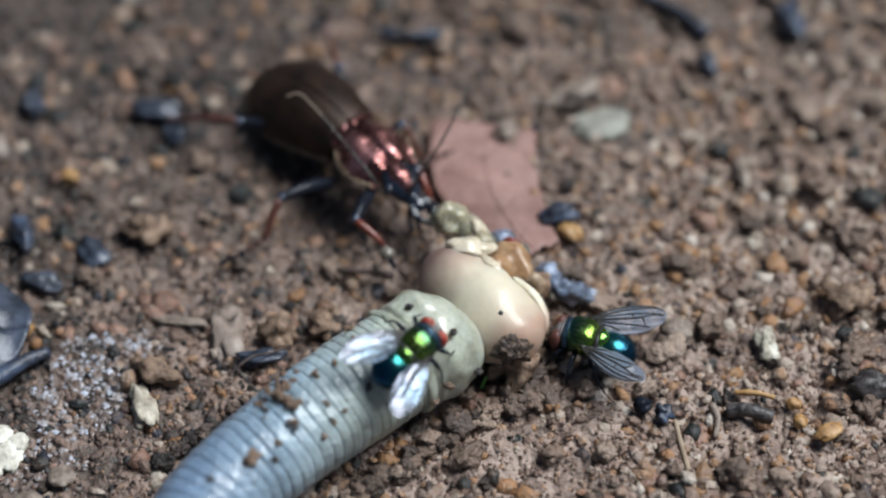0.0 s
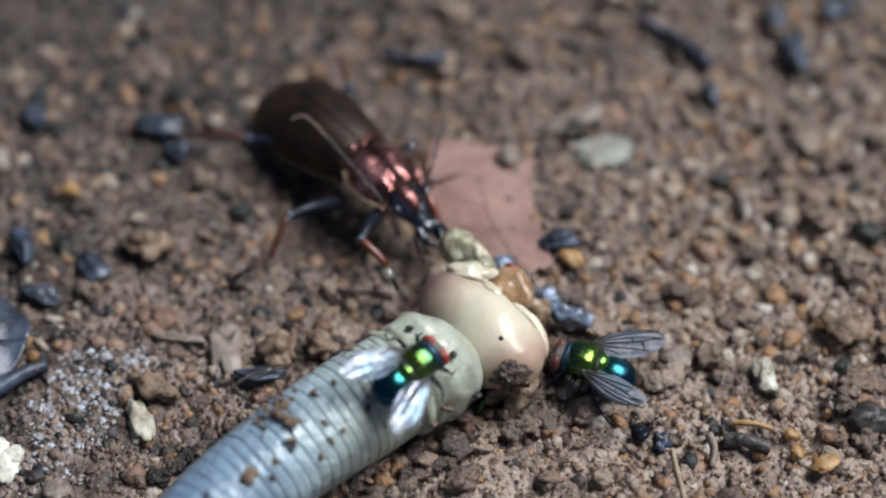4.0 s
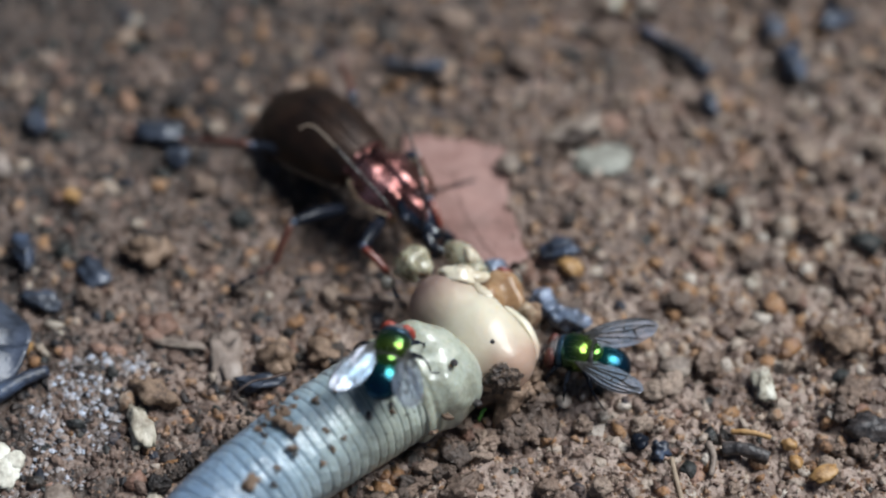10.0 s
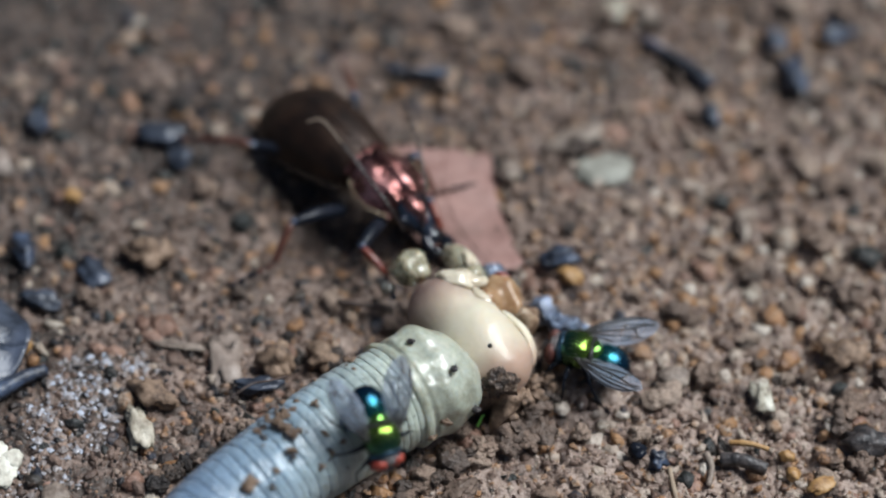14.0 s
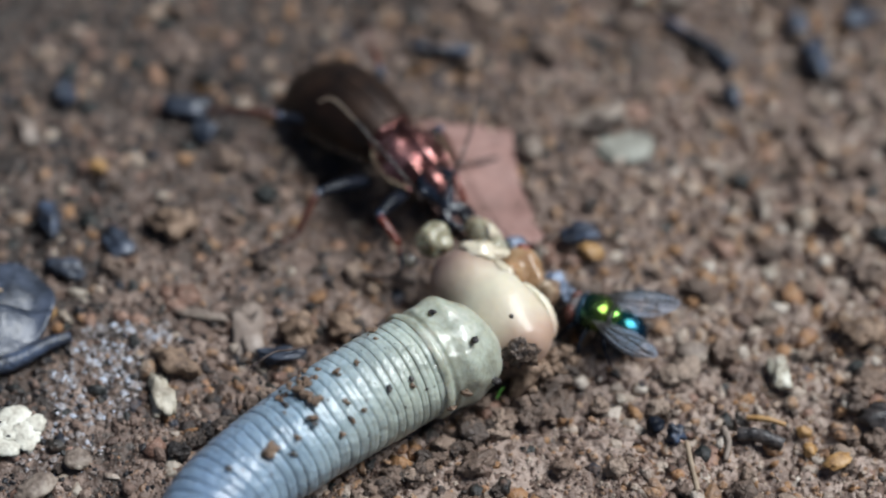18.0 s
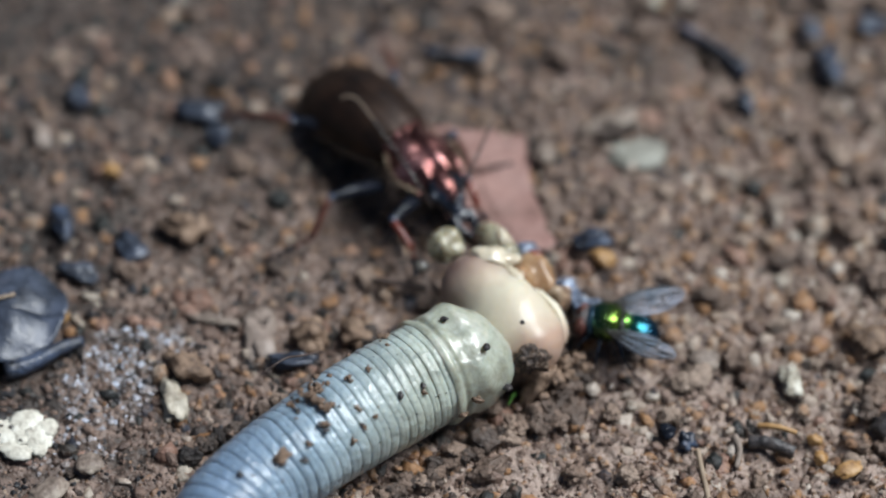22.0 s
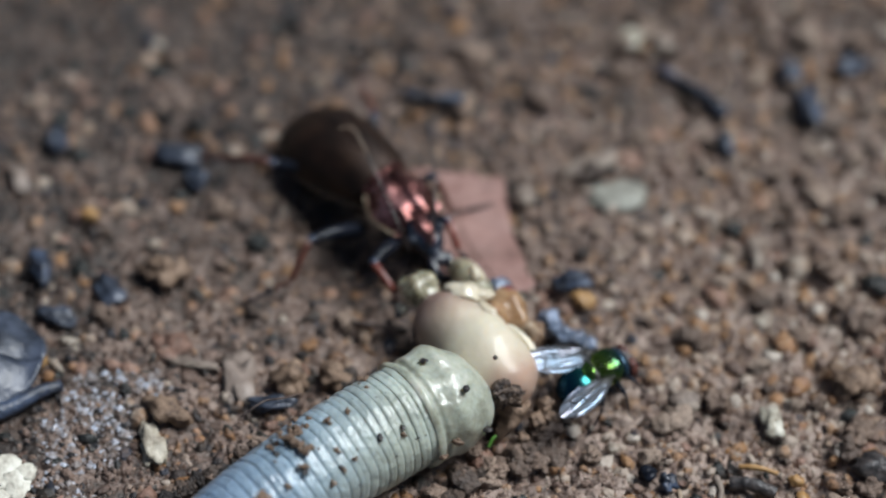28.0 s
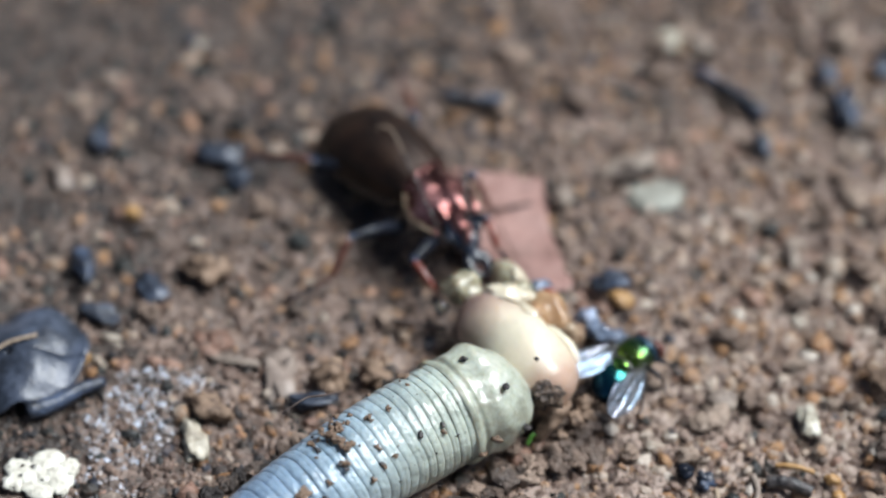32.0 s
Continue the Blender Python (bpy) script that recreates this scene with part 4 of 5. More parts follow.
def fly(label, eye, size):
    root = tagged(new("greenbottle_fly"), label, "fly", group="flies on the carcass")
    part("thorax", ball((0.1, 0, 2.75), (1.62, 1.66, 1.45), warp=0.03, seed=3, seg=32, rings=20, shape=boxy), m_thorax, root, "metallic green-gold thorax with a bluish front")
    part("scutellum", ball((-1.42, 0, 3.15), (0.80, 1.08, 0.66), seg=24, rings=14, shape=shield), m_thorax, root, "rounded green-gold plate")
    part("suture", ball((-1.25, 0, 3.0), (0.52, 1.36, 0.80), seg=24, rings=14), m_vein, root, "dark seam behind the thorax")
    part("collar", ball((1.30, 0, 2.6), (0.62, 1.50, 1.22)), m_collar, root, "dark blue-grey collar")
    part("abdomen", ball((-2.7, 0, 2.05), (1.9, 1.70, 1.32), rot=(0, -12, 0), seg=32, rings=20), m_abdomen, root, "metallic blue-green abdomen")
    hd = part("head", ball((2.02, 0, 2.3), (0.50, 1.32, 1.05)), m_face, root, "grey-black face")
    for s in (1, -1):
        part("eye", ball((2.06, s * 0.80, 2.42), (0.54, 0.74, 0.98), rot=(s * 8, 0, s * 10)), eye, hd, "dark red compound eye")
        part("antenna", limb([(2.5, s * 0.15, 2.7), (2.8, s * 0.2, 2.3), (2.78, s * 0.25, 2.0)], 0.09, 0.12, 7, 6), m_face, hd)
    part("orbit", ball((1.80, 0, 2.40), (0.26, 1.44, 1.16), seg=32, rings=12), m_face, hd, "pale grey rim behind the eyes")
    part("proboscis", limb([(2.35, 0, 1.8), (2.65, 0, 1.1), (2.55, 0, 0.45)], 0.24, 0.30, 8, 8), m_face, hd)
    wings = []
    for s in (1, -1):
        w = new("wing")
        wings.append(w)
        w.parent = root
        w.matrix_basis = at(-0.1, s * 1.30, 3.35, s * 8, 5, -s * 20)
        part("membrane", wing_membrane(s), m_wing, w, "clear glossy wing film")
        for line in VEINS:
            q = smooth_line(line, 14)
            part("vein", tube(bmesh.new(), [(-a, s * b, wing_height(a, b) + 0.015) for a, b in q], [0.095 - 0.045 * k / 13 for k in range(14)], 5), m_vein, w)
        part("wing_root", ball((-0.1, 0, 0), (0.5, 0.24, 0.16), seg=10, rings=8), m_vein, w)
    for s in (1, -1):
        for n, (hx, kx, ky, ax, ay, tx, ty) in (("front_leg", (1.0, 1.9, 2.1, 2.5, 2.2, 3.2, 2.1)), ("middle_leg", (0.2, 0.4, 2.8, 0.3, 3.4, 0.6, 4.1)), ("hind_leg", (-0.7, -1.8, 2.7, -3.1, 3.3, -4.0, 3.7))):
            lg = new(n)
            lg.parent = root
            part("femur", limb([(hx, s * 0.8, 1.8), ((hx + kx) / 2, s * (0.8 + ky) / 2, 2.2), (kx, s * ky, 1.85)], 0.20, 0.14, 9, 7, 0.06), m_black, lg)
            part("tibia", limb([(kx, s * ky, 1.85), ((kx + ax) / 2, s * (ky + ay) / 2 + s * 0.1, 1.05), (ax, s * ay, 0.25)], 0.11, 0.08, 8, 6), m_black, lg)
            part("tarsus", limb([(ax, s * ay, 0.25), ((ax + tx) / 2, s * (ay + ty) / 2, 0.12), (tx, s * ty, 0.08)], 0.07, 0.055, 8, 6), m_black, lg)
    bristles = bmesh.new()
    rnd = random.Random(6)
    for k in range(34):
        a, u = rnd.uniform(0.15, math.pi - 0.15), rnd.uniform(-1, 1)
        x, y, z = 0.1 + 1.4 * u, 1.6 * math.cos(a) * math.sqrt(1 - 0.6 * u * u), 2.75 + 1.35 * math.sin(a) * math.sqrt(1 - 0.6 * u * u)
        tube(bristles, [(x, y, z), (x - 0.25, y * 1.08, z + 0.22), (x - 0.6, y * 1.12, z + 0.3)], [0.03, 0.022, 0.012], 4)
    part("bristles", bristles, m_vein, root, "sparse black bristles")
    for o in root.children:
        o.matrix_basis = Matrix.Scale(size, 4) @ o.matrix_basis
    return root, wings


fly_a, wings_a = fly("metallic green fly with red eyes on the worm's skin", m_eye, 1.08)
fly_b, wings_b = fly("metallic green-gold fly with dark red eyes beside the flesh", m_eye_dark, 1.14)

# ---- dead leaf ----
LEAF_L = smooth_line([(4.4, -4.5), (0.2, -1.2), (-3.0, 1.8), (-5.0, 7.0), (-5.2, 12.2)], 37)
LEAF_R = smooth_line([(8.3, -1.8), (7.2, 1.2), (5.9, 5.2), (5.3, 8.4), (5.0, 12.2)], 37)


def leaf_fn(u, v):
    k = min(36, int(round(v * 36)))
    a, b = LEAF_L[k], LEAF_R[k]
    x, y = a + (b - a) * u
    edge = noise.noise(Vector((v * 9, u * 2, 3)))
    x += 0.35 * edge * (1 if u > 0.5 else -1) * abs(2 * u - 1)
    y += 0.4 * noise.noise(Vector((u * 7, 5, 1))) * abs(2 * v - 1)
    return Vector((x, y, 1.1 + 0.45 * math.sin(u * 3 + v) + 0.3 * noise.noise(Vector((x * 0.3, y * 0.3, 0)))))


leaf = tagged(new("dead_leaf"), "dry pinkish-brown dead leaf lying under the beetle", "leaf")
part("blade", shell(leaf_fn, 24, 36, 0.1), m_leaf, leaf)
part("midrib", tube(bmesh.new(), [leaf_fn(0.45 + 0.1 * v, v) + Vector((0, 0, 0.05)) for v in np.linspace(0.02, 0.98, 30)], [0.07] * 30, 6), m_leaf, leaf)
for v0 in (0.15, 0.35, 0.55, 0.75):
    for u1 in (0.05, 0.95):
        pts = [leaf_fn(0.5 + (u1 - 0.5) * k / 9, min(1, v0 + 0.16 * k / 9)) + Vector((0, 0, 0.03)) for k in range(10)]
        part("side_vein", tube(bmesh.new(), pts, [0.04 - 0.003 * k for k in range(10)], 5), m_leaf, leaf)


def leaf_pose(x, y, turn):
    """The leaf turned by so many degrees, with its near corner at x, y."""
    c, s = math.cos(radians(turn)), math.sin(radians(turn))
    return at(x - (c * 8.2 + s * 1.7), y - (s * 8.2 - c * 1.7), 0, 0, 0, turn)


thing("fluid_bead", ball((0, 0, 0), (0.75, 0.7, 0.65), seg=18, rings=12), m_bead, at(-4.6, -6.9, 3.4), "clear bead of body fluid by the beetle's foot", "droplet")

# ---- debris lying on the soil ----
def lump(name, x, y, z, r, mat, label, category, turn=0, seed=0, rough=0.35, group="", tilt=0):
    if category in ("clod", "charcoal", "stone", "chip"):
        rough = 0.7
    return thing(name, rock(r, seed or int(x * 7 + y * 13) % 997, 3, rough), mat, at(x, y, z, tilt, 0, turn), label, category, group)


def stick(name, pts, r0, r1, mat, label, category="twig"):
    line = smooth_line(pts, 18)
    rad = [(r0 + (r1 - r0) * k / 17) * (1 + 0.25 * noise.noise(Vector((k * 0.7, x0, 0)))) for k, x0 in zip(range(18), [pts[0][0]] * 18)]
    return thing(name, tube(bmesh.new(), line, rad, 9), mat, None, label, category)


stick("charred_stick", [(20.2, 28.4, 0.7), (22.2, 26.6, 0.9), (24.3, 25.0, 0.9), (27.2, 22.3, 0.7)], 0.4, 0.75, m_char, "short blue-black charred stick on the soil", "stick")
stick("dark_twig", [(-43.0, -20.4, 1.4), (-40.6, -19.2, 1.3), (-38.4, -17.4, 1.3), (-36.3, -16.0, 0.8)], 0.9, 0.6, m_char, "black brittle twig beside the slate-blue leaf")
stick("thin_twig", [(-9.4, -6.9, 0.9), (-6.6, -7.3, 1.1), (-4.0, -7.7, 1.0)], 0.28, 0.4, m_twig, "thin dark twig under the flesh")
stick("dark_twig", [(-5.6, 22.9, 0.9), (-2.8, 22.3, 1.1), (0.4, 22.4, 0.9)], 0.45, 0.55, m_char, "short blurred dark twig behind the beetle")
stick("straw", [(22.0, -24.6, 0.7), (22.3, -26.6, 0.8), (22.7, -28.6, 0.7), (23.4, -32.0, 0.6)], 0.22, 0.28, m_straw, "dry grey-brown straw pressed into the soil", "straw")
stick("straw", [(25.4, -22.8, 0.7), (25.9, -24.4, 0.8), (25.6, -26.4, 0.6)], 0.4, 0.25, m_tan, "bent pale straw fragment on the soil", "straw")
stick("root_hair", [(-18.6, -24.2, 8.4), (-16.6, -22.6, 8.8), (-15.2, -21.0, 7.2), (-13.4, -19.2, 5.6)], 0.09, 0.11, m_twig, "fine brown root hair against the worm", "root")
stick("bark_strip", [(26.8, -23.5, 0.7), (28.6, -23.7, 1.1), (31.0, -24.4, 0.8)], 0.75, 0.6, m_darkcrumb, "dark reddish bark strip on the soil", "bark")
stick("bark_strip", [(27.6, -21.7, 1.0), (29.6, -22.0, 1.3), (31.2, -22.3, 1.0)], 0.3, 0.25, m_amber, "orange-brown bark sliver on the soil", "bark")
lump("pale_flake", -19.4, -14.2, 0.25, (1.5, 3.4, 0.42), m_husk, "pale tan plant flake beside the worm", "flake", 8, 31, 1.0)
lump("pale_flake", -24.6, -12.2, 0.4, (2.2, 0.5, 0.3), m_tan, "thin tan plant flake on the soil", "flake", -6, 33, 0.6)
mucus = tagged(new("mucus_string"), "lumpy bluish wet string of tissue beside the flesh", "tissue")
lobe("strand", [(9.9, -6.3, 1.5), (10.2, -8.0, 1.9), (10.9, -9.3, 1.7)], [0.8, 1.25, 0.9], m_string, "", mucus, 0.6, 26, 3.3)
lobe("strand", [(10.7, -9.1, 1.6), (12.6, -9.7, 1.7), (14.9, -9.9, 1.2)], [0.8, 1.2, 0.7], m_string, "", mucus, 0.6, 26, 5.1)
stick("green_shoot", [(4.2, -20.6, 0.6), (4.6, -20.0, 1.3), (4.9, -19.9, 1.4)], 0.17, 0.15, m_green, "tiny bright green shoot", "shoot")

for x, y, z, r, mat, name, label, cat, turn in (
        (-16.4, -17.0, 1.2, (1.9, 0.8, 0.5), m_bluegrey, "slate_chip", "dark blue-grey flat stone chip", "stone", 8),
        (-40.0, 14.1, 1.1, (1.2, 1.5, 0.7), m_bluegrey, "slate_chip", "small blue-black stone chip", "stone", 20),
        (-27.6, 13.1, 1.0, (2.3, 1.3, 0.8), m_bluegrey, "slate_chip", "blue-black stone chip by the beetle's foot", "stone", 0),
        (-25.6, 10.4, 0.9, (1.0, 1.2, 0.6), m_bluegrey, "slate_chip", "small blue-black stone chip", "stone", 50),
        (-39.7, -2.2, 1.1, (1.1, 1.7, 0.9), m_char, "charcoal_lump", "black charcoal lump on the soil", "charcoal", 15),
        (-32.8, -4.2, 0.35, (1.3, 1.8, 0.35), m_bluegrey, "slate_chip", "grey-blue stone chip in the soil", "stone", 20),
        (-37.4, -7.6, 0.7, (1.9, 1.0, 0.5), m_bluegrey, "slate_chip", "dull grey-blue stone chip", "stone", 160),
        (-35.6, 4.7, 1.1, (0.9, 0.8, 0.6), m_amber, "yellow_grain", "small yellow mineral grain", "grain", 0),
        (11.8, -0.8, 1.0, (1.8, 1.1, 0.7), m_char, "charcoal_lump", "blue-black charcoal lump beside the leaf", "charcoal", 20),
        (12.9, -3.0, 0.9, (0.9, 1.3, 0.6), m_amber, "amber_grain", "amber-yellow grain on the soil", "grain", 60),
        (16.2, 11.0, 0.4, (2.9, 1.9, 0.35), m_pale, "pale_flake", "pale greenish-grey flake behind the leaf", "flake", 10),
        (13.4, 14.6, 0.5, (3.4, 1.2, 0.5), m_tan, "pale_flake", "dull pale flake on the soil", "flake", 30),
        (6.9, 9.3, 1.2, (1.1, 1.2, 0.9), m_tan, "pale_pebble", "small pale pebble by the leaf", "pebble", 0),
        (30.9, -16.1, 1.0, (1.0, 1.6, 0.7), m_white, "white_chip", "white shell-like chip on the soil", "chip", 15),
        (22.7, -14.2, 0.9, (1.5, 1.3, 0.9), m_tan, "pale_pebble", "pale grey pebble behind the fly", "pebble", 0),
        (29.8, 4.8, 0.8, (0.7, 2.2, 0.5), m_tan, "pale_flake", "thin pale flake standing in the soil", "flake", 5),
        (32.9, -22.8, 1.1, (0.7, 0.6, 0.5), m_amber, "amber_grain", "bright orange grain on the soil", "grain", 0),
        (33.4, -24.8, 0.9, (0.7, 0.7, 0.6), m_amber, "amber_grain", "small orange grain on the soil", "grain", 0),
        (35.9, -26.2, 1.1, (1.4, 0.9, 0.4), m_amber, "amber_flake", "yellow-brown flat flake on the soil", "flake", 30),
        (19.0, -23.1, 1.0, (0.9, 0.8, 0.8), m_black, "black_bead", "glossy black seed-like bead", "seed", 0),
        (21.0, -23.9, 0.9, (0.8, 0.9, 0.7), m_char, "charcoal_lump", "small black charcoal lump", "charcoal", 0),
        (17.4, 31.9, 1.0, (1.5, 1.2, 0.9), m_white, "white_chip", "blurred white chip far back", "chip", 0),
        (20.6, 31.5, 1.0, (1.1, 1.2, 0.9), m_tan, "pale_pebble", "blurred pale pebble far back", "pebble", 0),
        (33.8, 28.4, 1.0, (1.2, 1.5, 0.8), m_char, "charcoal_lump", "blue-black charcoal lump far back", "charcoal", 0),
        (35.6, 23.9, 1.0, (1.1, 2.0, 0.8), m_char, "charcoal_lump", "blue-black charcoal lump far back", "charcoal", 20),
        (40.0, 30.0, 1.0, (1.6, 1.2, 0.8), m_char, "charcoal_lump", "blue-black charcoal lump far back", "charcoal", 0),
        (27.0, 18.6, 0.9, (0.8, 1.4, 0.6), m_bluegrey, "slate_chip", "blurred dark stone chip", "stone", 20),
        (-27.0, -22.2, 0.8, (1.2, 2.3, 0.6), m_husk_pale, "white_chip", "cream-white pointed chip on the soil", "chip", 15),
        (-43.2, 9.2, 0.6, (0.75, 1.75, 0.4), m_husk, "white_chip", "small pale greyish chip", "chip", 22),
        (-37.6, -33.0, 0.9, (2.0, 1.2, 0.6), m_tan, "pale_flake", "pale pinkish flake near the worm", "flake", 40),
        (-34.2, -29.8, 0.9, (1.2, 1.2, 0.7), m_tan, "pale_pebble", "small pale pebble on the soil", "pebble", 0),
        (-15.0, -14.4, 1.3, (1.7, 1.5, 1.2), m_crumb, "soil_clod", "rounded brown soil clod beside the worm", "clod", 0),
        (-10.6, -13.6, 1.2, (1.5, 1.3, 1.1), m_crumb, "soil_clod", "rounded brown soil clod by the worm", "clod", 0),
        (-26.0, -18.5, 0.9, (2.4, 1.1, 0.8), m_crumb, "soil_clod", "long dark brown soil clod", "clod", 150),
        (-28.0, -1.9, 1.3, (1.9, 1.6, 1.3), m_crumb, "soil_clod", "golden-brown clod of crumbly soil", "clod", 0),
        (-39.1, -13.2, 1.2, (1.2, 1.3, 1.0), m_amber, "amber_pebble", "orange-brown pebble beside the slate-blue leaf", "pebble", 0),
        (40.5, -21.0, 1.0, (2.0, 1.5, 1.0), m_darkcrumb, "soil_clod", "dark clod of damp soil", "clod", 0),
        (38.6, -11.0, 1.3, (2.0, 1.7, 1.2), m_crumb, "soil_clod", "reddish-brown clod of crumbly soil", "clod", 0)):
    lump(name, x, y, ground_height(x, y) + z, r, mat, label, cat, turn)

# the curled slate-blue leaf at the side
def slate_fn(u, v):
    a, rr = u * 2 * math.pi, 0.3 + v * (6.0 + 1.1 * math.sin(u * 2 * math.pi * 2 + 1) + 0.7 * noise.noise(Vector((math.cos(u * 6.283) * 2, math.sin(u * 6.283) * 2, 4))))
    x, y = rr * math.cos(a), rr * 1.1 * math.sin(a)
    return Vector((x, y, 1.2 + 1.6 * (1 - v * v) + 0.5 * math.sin(x * 0.9) + 0.5 * noise.noise(Vector((x * 0.35, y * 0.35, 7)))))


slate = tagged(new("slate_leaf"), "dark slate-blue curled dead leaf on the soil", "leaf")
slate.matrix_basis = at(-45.0, -14.4, 0, 0, -8, 0)
part("blade", shell(slate_fn, 56, 16, 0.25), m_bluegrey, slate)
part("crease", tube(bmesh.new(), smooth_line([(-3.5, -3.0, 3.1), (-0.5, 0.2, 3.4), (2.6, 1.6, 3.1)], 14), [0.2] * 14, 6), m_straw, slate, "pale dry crease")


lichen = tagged(new("lichen_patch"), "greyish white crusty lichen patch on the soil", "lichen")
lichen.matrix_basis = at(-41.0, -26.4, ground_height(-41, -26.4))
for k, (x, y, rx, ry) in enumerate(((-1.6, 0.2, 1.7, 1.4), (0.3, 1.1, 1.6, 1.2), (1.5, -0.4, 1.5, 1.3), (-0.4, -1.4, 1.6, 1.1), (0.1, -0.1, 1.3, 1.1), (-2.4, -1.1, 1.0, 0.9), (2.4, 0.9, 0.9, 0.8))):
    ob = part("lobe", rock((rx * 1.15, ry * 1.15, 0.4), 410 + k, 3, 0.4), m_lichen, lichen)
    ob.matrix_basis = at(x, y, 0.45 + 0.06 * (k % 3), 0, 0, k * 50)
for k, (x, y) in enumerate(((-0.9, 0.6), (1.0, 0.4), (0.2, -0.9), (-1.9, -0.5), (1.9, -0.9))):
    ob = part("dark_pit", rock((0.28, 0.22, 0.16), 430 + k, 2, 0.5), m_darkcrumb, lichen, "dark fleck of soil")
    ob.matrix_basis = at(x, y, 0.78, 0, 0, k * 70)


def glints(name, cx, cy, rx, ry, count, seed):
    """A patch of tiny pale flakes that imitate glints on wet mud."""
    rnd = random.Random(seed)
    verts, faces = [], []
    for k in range(count):
        a, q = rnd.uniform(0, 6.283), math.sqrt(rnd.random())
        x, y = cx + rx * q * math.cos(a), cy + ry * q * math.sin(a)
        r = 0.1 + 0.42 * rnd.random() ** 2
        z = soil_top(x, y) + rnd.uniform(-0.05, 0.2)
        base = len(verts)
        for d in ((1, 0, 0), (-1, 0, 0), (0, 1, 0), (0, -1, 0), (0, 0, 1), (0, 0, -1)):
            j = rnd.uniform(0.6, 1.3)
            verts.append(((x + d[0] * r * j + rnd.uniform(-0.1, 0.1)) * MM, (y + d[1] * r * j + rnd.uniform(-0.1, 0.1)) * MM, (z + d[2] * r * j * 0.32) * MM))
        for f in ((0, 2, 4), (2, 1, 4), (1, 3, 4), (3, 0, 4), (2, 0, 5), (1, 2, 5), (3, 1, 5), (0, 3, 5)):
            faces.append([base + i for i in f])
    me = bpy.data.meshes.new(name)
    me.from_pydata(verts, [], faces)
    me.materials.append(m_glint)
    return tagged(new(name, me), "patch of tiny pale bluish flakes imitating glints on wet mud", "crystals", kind="stuff")


glints("crystal_crust", -30.5, -16.4, 5.6, 3.6, 300, 2)
glints("crystal_crust", -33.4, -21.4, 4.8, 4.0, 220, 5)
glints("crystal_crust", -36.5, -28.0, 4.5, 3.4, 110, 8)

# ---- soil crumbs on the worm and round it ----
for k, (x, y, z, r) in enumerate(((-13.2, -28.1, 10.2, 0.75), (-16.1, -33.7, 9.2, 0.95), (-9.9, -30.7, 8.0, 0.6), (-13.8, -32.1, 9.2, 0.45), (-12.4, -30.2, 9.6, 0.6),
                                  (-10.6, -25.3, 10.2, 0.5), (-8.9, -24.2, 10.2, 0.4), (-9.6, -28.2, 9.6, 0.4), (-8.0, -28.5, 8.8, 0.4), (-15.8, -35.2, 7.8, 0.5),
                                  (-11.0, -32.7, 5.1, 0.5), (-11.9, -33.3, 4.5, 0.5), (-14.0, -27.4, 10.1, 0.7), (-12.2, -28.6, 10.1, 0.65), (-14.8, -27.0, 10.0, 0.5),
                                  (1.2, -23.9, 5.9, 0.6), (0.0, -24.9, 4.7, 0.45), (-13.6, -27.9, 10.3, 0.5), (-12.9, -28.7, 10.2, 0.45))):
    lump("soil_crumb", x, y, z - 0.05, (r * 0.8, r * 0.5, r * 0.4), m_crumb, "brown soil crumb stuck to the wet worm", "crumb", k * 47, k + 3, 1.0, "crumbs on the worm", 25)
for k, (x, y, z, r) in enumerate(((-5.8, -26.3, 9.2, 0.4), (-3.8, -25.0, 9.1, 0.3), (-19.6, -36.0, 9.4, 0.35), (-9.1, -29.4, 8.7, 0.3), (-12.2, -30.8, 9.5, 0.35), (-12.9, -30.4, 9.7, 0.3),
                                  (1.8, -20.6, 9.6, 0.5), (4.0, -22.0, 5.3, 0.55), (-2.2, -18.2, 10.3, 0.4))):
    lump("dark_speck", x, y, z, (r * 0.7, r, r * 0.45), m_darkcrumb, "black speck of grit stuck to the worm", "grit", k * 31, k + 9, 0.4, "grit on the worm", 20)

for k, (x, y, z, r) in enumerate(((9.4, -16.2, 1.9, 0.85), (10.6, -15.4, 1.5, 0.7), (8.6, -17.9, 1.7, 0.8), (9.9, -17.4, 1.3, 0.75), (11.3, -16.3, 1.2, 0.6), (7.4, -19.8, 1.3, 0.7))):
    lump("soil_crumb", x, y, z, (r, r * 0.8, r * 0.7), m_crumb, "loose orange-brown soil crumb beside the flesh", "crumb", k * 53, k + 61, 0.7, "crumbs beside the flesh", 15)

def worm_place(s, a):
    """A place on the worm's skin, s millimetres along it and a radians round it."""
    t = (worm_axis(s + 0.3) - worm_axis(s - 0.3)).normalized()
    side = t.cross(Vector((0, 0, 1))).normalized()
    return worm_axis(s) + (side * math.cos(a) + Vector((0, 0, 1)) * math.sin(a)) * (worm_radius(s) - 0.02)


rng = random.Random(33)
for k in range(46):
    q = worm_place(rng.gauss(12.4, 1.0), rng.gauss(1.25, 0.22)) if k < 28 else worm_place(rng.uniform(2, 22), rng.uniform(0.5, 2.5))
    r = rng.uniform(0.12, 0.40)
    lump("soil_crumb", q.x, q.y, q.z, (r, r * rng.uniform(0.5, 0.9), r * 0.55), m_darkcrumb if k % 6 == 5 else m_crumb, "small brown soil crumb stuck to the wet worm", "crumb", k * 77, k + 201, 0.8, "crumbs on the worm", 20)

